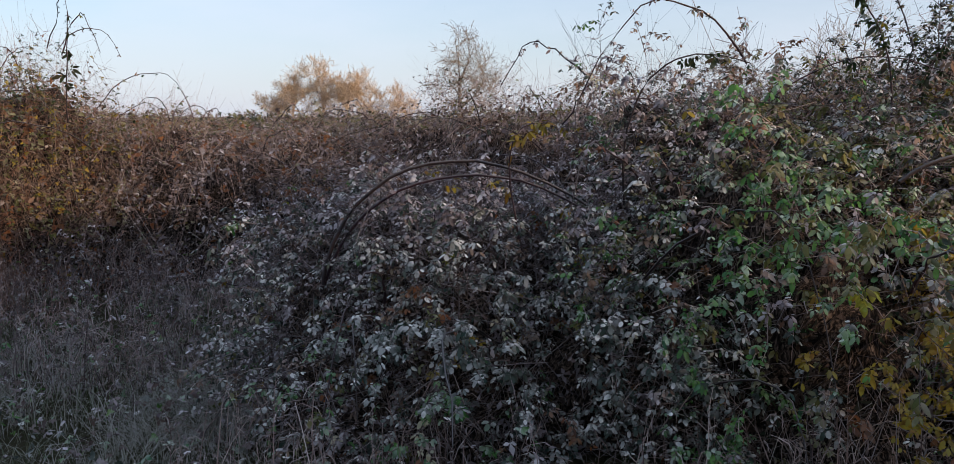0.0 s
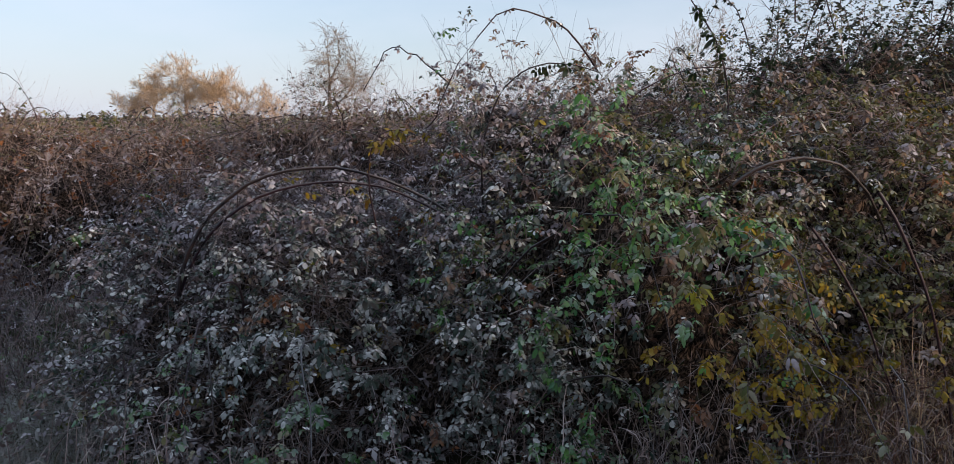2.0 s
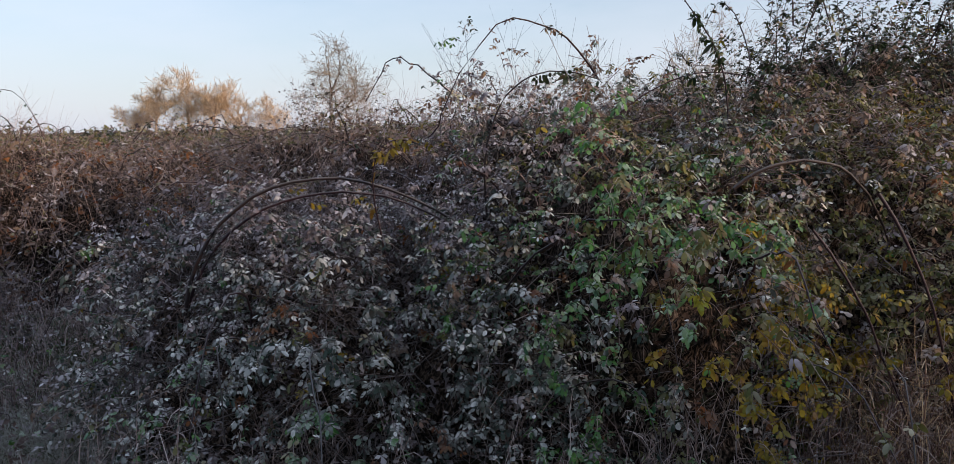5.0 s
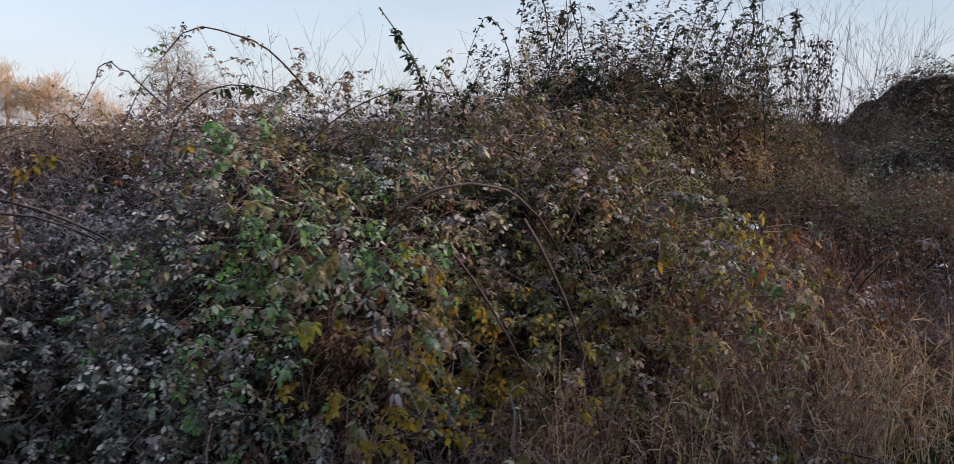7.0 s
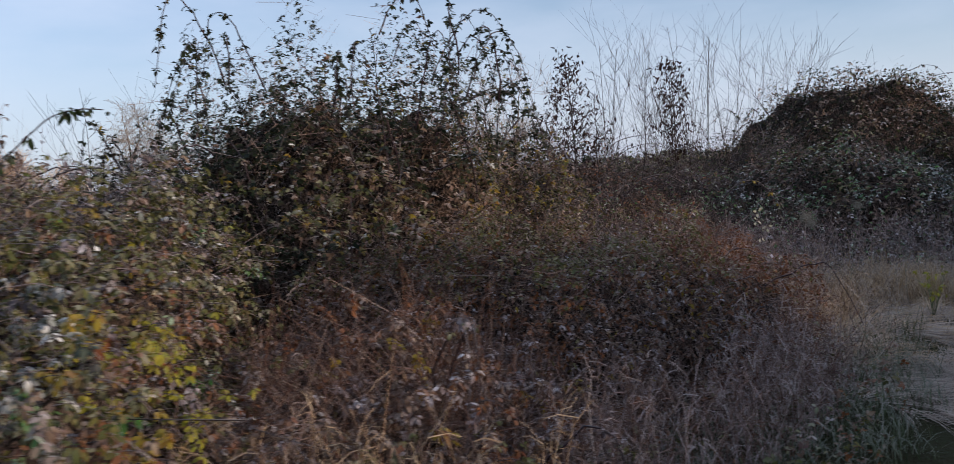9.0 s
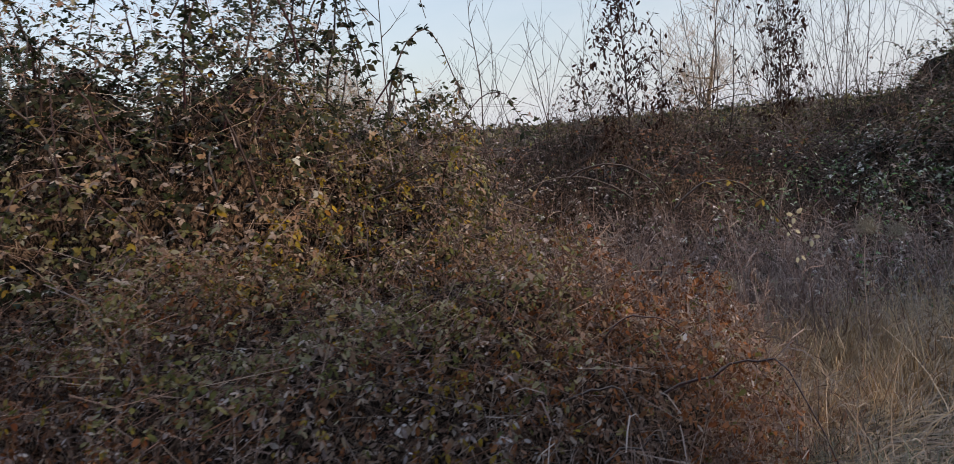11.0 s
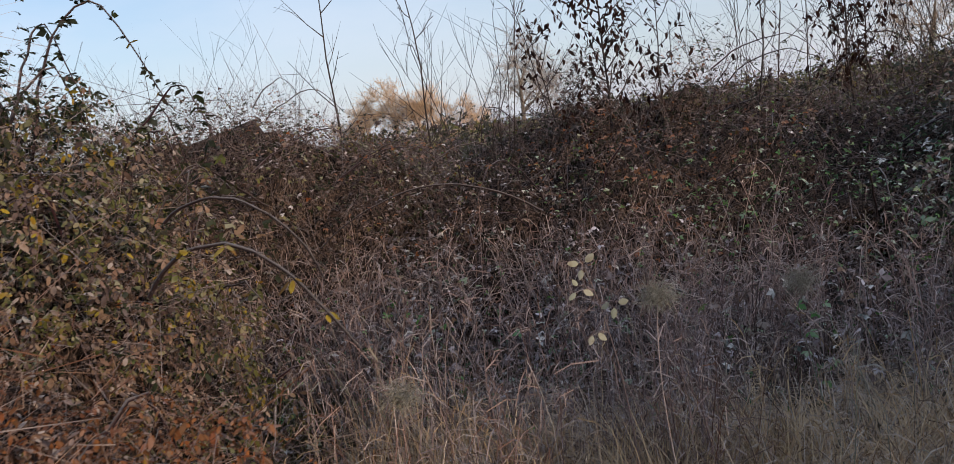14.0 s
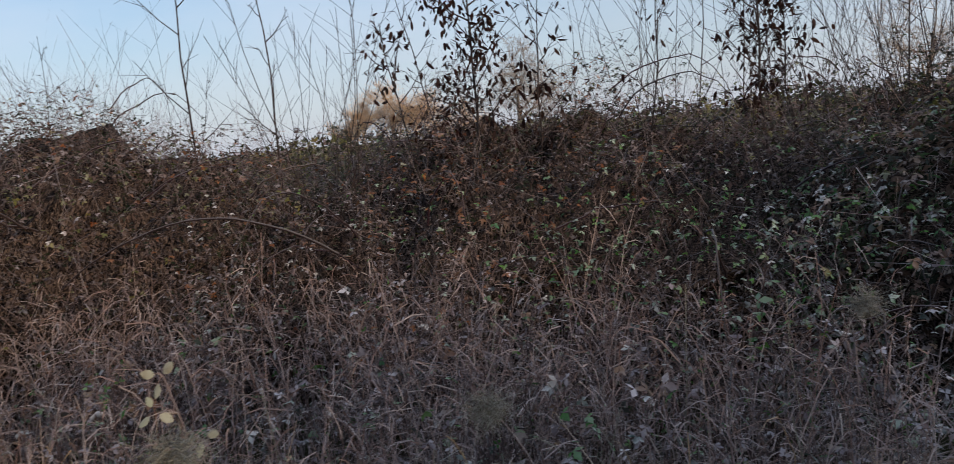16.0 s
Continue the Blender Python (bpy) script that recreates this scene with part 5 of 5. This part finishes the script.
def bare_tree(name, x, y, height, label, seed, levels=4, split=5, stems=1, bark=None, twig=None, radius=None, spread=0.7, rise=0.15, sink=0.0, trunk_share=0.42, category="tree", thick=1.0):
    g = np.random.default_rng(seed)
    z = float(ground_z(x, y)) - sink
    top = thing(name, (x, y, z), label, category)
    out = [[] for _ in range(levels)]
    for s in range(stems):
        a = g.uniform(0, 6.28)
        way = np.array([math.cos(a) * 0.12 * (stems > 1), math.sin(a) * 0.12 * (stems > 1), 1.0])
        foot = np.array([x + math.cos(a) * 0.15 * (stems > 1), y + math.sin(a) * 0.15 * (stems > 1), z - 0.1])
        grow(g, foot, way / np.linalg.norm(way), height * trunk_share * g.uniform(0.8, 1.1), radius or height * 0.016, 0, levels, out, split, rise=rise, spread=spread)
    trunk = None
    for lv, lst in enumerate(out):
        p, r = np.array([a for a, _ in lst]), np.array([b for _, b in lst])
        r = np.maximum(r, 0.0012 * thick * height / 3)
        if lv == 0:
            for i in range(len(p)):
                v, f = tubes(p[i:i + 1], r[i:i + 1], 7)
                trunk = part("trunk", tri_mesh("trunk", v, f, [bark or M_BARK]), top)
        elif lv == 1:
            for i in range(len(p)):
                v, f = tubes(p[i:i + 1], r[i:i + 1], 5)
                part("limb", tri_mesh("limb", v, f, [bark or M_BARK]), top)
        else:
            v, f = tubes(p, r, 3)
            part("branchwork" if lv == 2 else "twigwork", tri_mesh("twigwork", v, f, [twig or M_FARTWIG]), top, kind="stuff")
    return top, out


bare_tree("oak_tree", -9.6, 169, 32.0, "large bare winter oak behind the brambles", 71, levels=5, split=6, spread=1.5, rise=0.02, trunk_share=0.33, thick=1.9)
# far trees whose sunlit glow is mostly their painted orange
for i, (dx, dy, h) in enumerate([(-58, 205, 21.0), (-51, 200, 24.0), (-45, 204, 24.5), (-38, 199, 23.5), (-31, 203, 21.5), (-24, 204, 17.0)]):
    bare_tree("sunlit_tree", dx, dy, h, "bare tree, low-sun orange put into its twigs", 80 + i, levels=5, split=6, spread=0.95, trunk_share=0.31, twig=M_SUNTWIG, bark=M_SUNTWIG, thick=3.4)
bare_tree("oak_tree", 48.5, 120, 25, "broad bare winter oak on the skyline", 92, levels=5, split=5, spread=0.75, thick=2.2)


# ---- saplings on the bank ----
def sapling(x, y, height, label, seed, reach=0.35, twigs=16, lean=0.06, radius=0.011, leaves=0, name="bare_sapling", leaf_size=0.06, low=0.25):
    """One slender stem with side twigs up its length, each forked once, and withered leaves where it keeps them."""
    g = np.random.default_rng(seed)
    z = float(ground_z(x, y))
    top = thing(name, (x, y, z), label, "sapling")
    k = 10
    s = np.linspace(0, 1, k)[:, None]
    p = np.array([x, y, z - 0.05]) + np.array([0, 0, 1.0]) * s * height + g.normal(size=3) * [lean, lean, 0] * s ** 1.4 * height + np.cumsum(g.normal(size=(k, 3)) * [0.018, 0.018, 0], 0)
    v, f = tubes(p[None], np.linspace(radius, radius * 0.25, k)[None], 6)
    part("trunk", tri_mesh("trunk", v, f, [M_SAPBARK]), top)
    tips, fork = [], []
    for i in range(twigs):
        t = low + (0.98 - low) * (i + g.uniform(0, 0.8)) / twigs
        a = i * 2.4 + g.uniform(-0.6, 0.6)
        ln = reach * (1.15 - 0.75 * t) * g.uniform(0.6, 1.3)
        q = np.array([np.interp(t * (k - 1), np.arange(k), p[:, c]) for c in range(3)])
        d = np.array([math.cos(a), math.sin(a), g.uniform(0.5, 1.1)])
        d /= np.linalg.norm(d)
        m = np.stack([q, q + d * ln * 0.4, q + d * ln * 0.75 + [0, 0, 0.03], q + d * ln + [0, 0, 0.1 * ln]])
        v, f = tubes(m[None], np.linspace(radius * 0.4, 0.0018, 4)[None], 4)
        part("limb", tri_mesh("limb", v, f, [M_SAPBARK]), top)
        tips.append(m[1:])
        for j in range(3):
            b = m[1 + j % 2] + (m[2 + j % 2] - m[1 + j % 2]) * g.uniform(0, 1)
            e = d + g.normal(size=3) * 0.6
            e /= np.linalg.norm(e)
            fork.append(np.stack([b, b + e * ln * 0.25, b + e * ln * 0.5]))
    fork = np.array(fork)
    v, f = tubes(fork, np.array([[0.0026, 0.002, 0.0013]]))
    part("branchwork", tri_mesh("branchwork", v, f, [M_SAPBARK]), top, kind="stuff")
    if leaves:
        pts = np.concatenate([np.concatenate(tips), fork.reshape(-1, 3)])
        clump = pts[g.integers(0, len(pts), max(6, leaves // 16))]
        q = np.where(g.uniform(size=(leaves, 1)) < 0.72, clump[g.integers(0, len(clump), leaves)] + g.normal(size=(leaves, 3)) * [0.06, 0.06, 0.075], pts[g.integers(0, len(pts), leaves)] + g.normal(size=(leaves, 3)) * 0.03)
        rot = frames_for(g.normal(size=(leaves, 3)) + [0, -0.5, 0.2], g.normal(size=(leaves, 3)) * 0.5 + [0, 0, -1])
        sz = g.uniform(0.65, 1.3, leaves) * leaf_size
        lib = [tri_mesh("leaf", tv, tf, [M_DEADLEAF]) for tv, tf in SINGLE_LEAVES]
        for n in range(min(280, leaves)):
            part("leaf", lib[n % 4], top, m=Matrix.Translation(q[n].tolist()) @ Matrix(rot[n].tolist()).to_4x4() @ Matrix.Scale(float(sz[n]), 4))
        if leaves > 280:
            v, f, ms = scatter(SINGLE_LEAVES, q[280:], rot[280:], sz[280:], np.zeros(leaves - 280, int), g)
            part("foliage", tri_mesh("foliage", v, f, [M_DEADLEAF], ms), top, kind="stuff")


sapling(8.42, 11.0, 3.0, "leafy sapling with withered dark red leaves", 130, 0.48, 34, 0.03, 0.018, 820, "leafy_sapling", 0.055, 0.36)
sapling(8.8, 11.1, 2.6, "slim sapling with withered dark leaves", 131, 0.45, 18, 0.05, 0.012, 130, "leafy_sapling", 0.06, 0.45)
sapling(8.1, 10.8, 2.3, "slim sapling with few withered leaves", 138, 0.45, 16, 0.06, 0.011, 110, "leafy_sapling", 0.055, 0.5)
sapling(10.45, 11.95, 2.95, "leafy sapling with withered dark leaves", 132, 0.46, 30, 0.03, 0.016, 560, "leafy_sapling", 0.055, 0.42)
sapling(10.85, 12.2, 2.9, "slim sapling with withered dark leaves", 133, 0.45, 20, 0.05, 0.013, 200, "leafy_sapling", 0.06, 0.5)
sapling(9.5, 11.4, 2.8, "small sapling with few withered leaves", 134, 0.4, 16, 0.08, 0.012, 60, "leafy_sapling", 0.055)
sapling(5.93, 11.7, 3.6, "slender bare sapling with alternate twigs", 140, 0.75, 12, 0.012, 0.014)
sapling(6.85, 11.1, 3.1, "thin bare sapling with pale bark", 141, 0.35, 12, 0.015, 0.012)
SAPLINGS = [(6.5, 12.6, 2.8), (7.9, 12.6, 2.9), (9.0, 12.6, 3.1), (9.8, 12.9, 3.3), (10.1, 13.4, 3.5), (11.0, 13.0, 3.4), (11.6, 12.6, 3.1), (11.9, 13.3, 3.5),
            (12.3, 14.8, 4.2), (12.6, 14.9, 4.3), (12.9, 15.2, 4.2), (12.1, 15.4, 4.4), (11.6, 15.2, 4.2), (10.7, 14.8, 3.8), (3.27, 16.0, 3.3),
            (2.25, 15.2, 3.4), (1.8, 15.3, 3.5), (1.95, 15.5, 3.6), (13.4, 16.0, 4.4), (13.8, 16.2, 4.2), (7.55, 10.65, 2.7), (7.2, 11.0, 2.6)]


def stool(x, y, height, label, seed, stems):
    """Several bowed bare stems that fan out from one stump, with fine upright twigs."""
    g = np.random.default_rng(seed)
    z = float(ground_z(x, y))
    top = thing("bare_sapling", (x, y, z), label, "sapling")
    k, twig = 10, []
    s = np.linspace(0, 1, k)[:, None]
    for i in range(stems):
        a = g.uniform(0, 6.28)
        d = np.array([math.cos(a), math.sin(a) * 0.6, 0])
        h = height * g.uniform(0.7, 1.05)
        p = np.array([x, y, z - 0.05]) + d * (0.05 + s ** 1.7 * h * g.uniform(0.04, 0.5)) + np.array([0, 0, 1.0]) * s * h + np.cumsum(g.normal(size=(k, 3)) * [0.028, 0.028, 0], 0)
        rad = g.uniform(0.004, 0.0065)
        v, f = tubes(p[None], np.linspace(rad, 0.0016, k)[None], 5)
        part("stem", tri_mesh("stem", v, f, [M_SAPBARK]), top)
        for j in range(9):
            t = g.uniform(0.4, 0.97) * (k - 1)
            q = p[int(t)] + (p[min(k - 1, int(t) + 1)] - p[int(t)]) * (t - int(t))
            e = np.array([g.normal() * 0.55, g.normal() * 0.55, 1.0])
            ln = h * g.uniform(0.06, 0.2)
            twig.append(np.stack([q, q + e * ln * 0.5 + d * 0.02, q + e * ln]))
    v, f = tubes(np.array(twig), np.array([[0.002, 0.0016, 0.001]]))
    part("branchwork", tri_mesh("branchwork", v, f, [M_SAPBARK]), top, kind="stuff")


for i, (wx, wy, wh) in enumerate(SAPLINGS):
    if i % 3 == 1:
        sapling(wx, wy, wh, "bare upright winter sapling with fine twigs", 150 + i, 0.5, 12, 0.07, 0.011)
    else:
        stool(wx, wy, wh * 1.05, "bare winter sapling with several bowed stems", 150 + i, 5)
for i, (wx, wy, wh) in enumerate([(10.3, 12.6, 3.2), (11.0, 12.3, 3.1), (11.6, 12.0, 3.1), (12.1, 12.9, 3.5), (9.5, 12.3, 3.0)]):
    stool(wx, wy, wh, "bare winter sapling with several bowed stems", 210 + i, 6)
bare_tree("bare_tree", 17.2, 16, 5.2, "bare forked tree behind the dark bramble dome", 180, levels=4, split=5, spread=0.45, rise=0.2, bark=M_SAPBARK, twig=M_SAPBARK, stems=3, radius=0.03)


def yellow_weed():
    g = np.random.default_rng(66)
    z = float(ground_z(9.05, 5.75))
    top = thing("yellow_weed", (9.05, 5.75, z), "small clump of yellow-green leaves in dry grass", "weed")
    lib = [tri_mesh("leaf", tv, tf, [M_LIME]) for tv, tf in NEAR_LEAVES]
    for i in range(26):
        a, r = g.uniform(0, 6.28), g.uniform(0.02, 0.14)
        q = np.array([9.05 + math.cos(a) * r, 5.75 + math.sin(a) * r, z + g.uniform(0.2, 0.45)])
        v, f = tubes(np.array([[(9.05, 5.75, z), (9.05 + math.cos(a) * r * 0.5, 5.75 + math.sin(a) * r * 0.5, z + 0.2), q]]), np.array([[0.002, 0.0016, 0.001]]))
        part("stalk", tri_mesh("stalk", v, f, [M_GRASS]), top)
        rot = frames_for(np.array([[g.normal() * 0.4, -0.4, 1.0]]), np.array([[math.cos(a), math.sin(a), -0.2]]))[0]
        part("leaf", lib[i % 6], top, m=Matrix.Translation(q.tolist()) @ Matrix(rot.tolist()).to_4x4() @ Matrix.Scale(g.uniform(0.018, 0.028), 4))


yellow_weed()
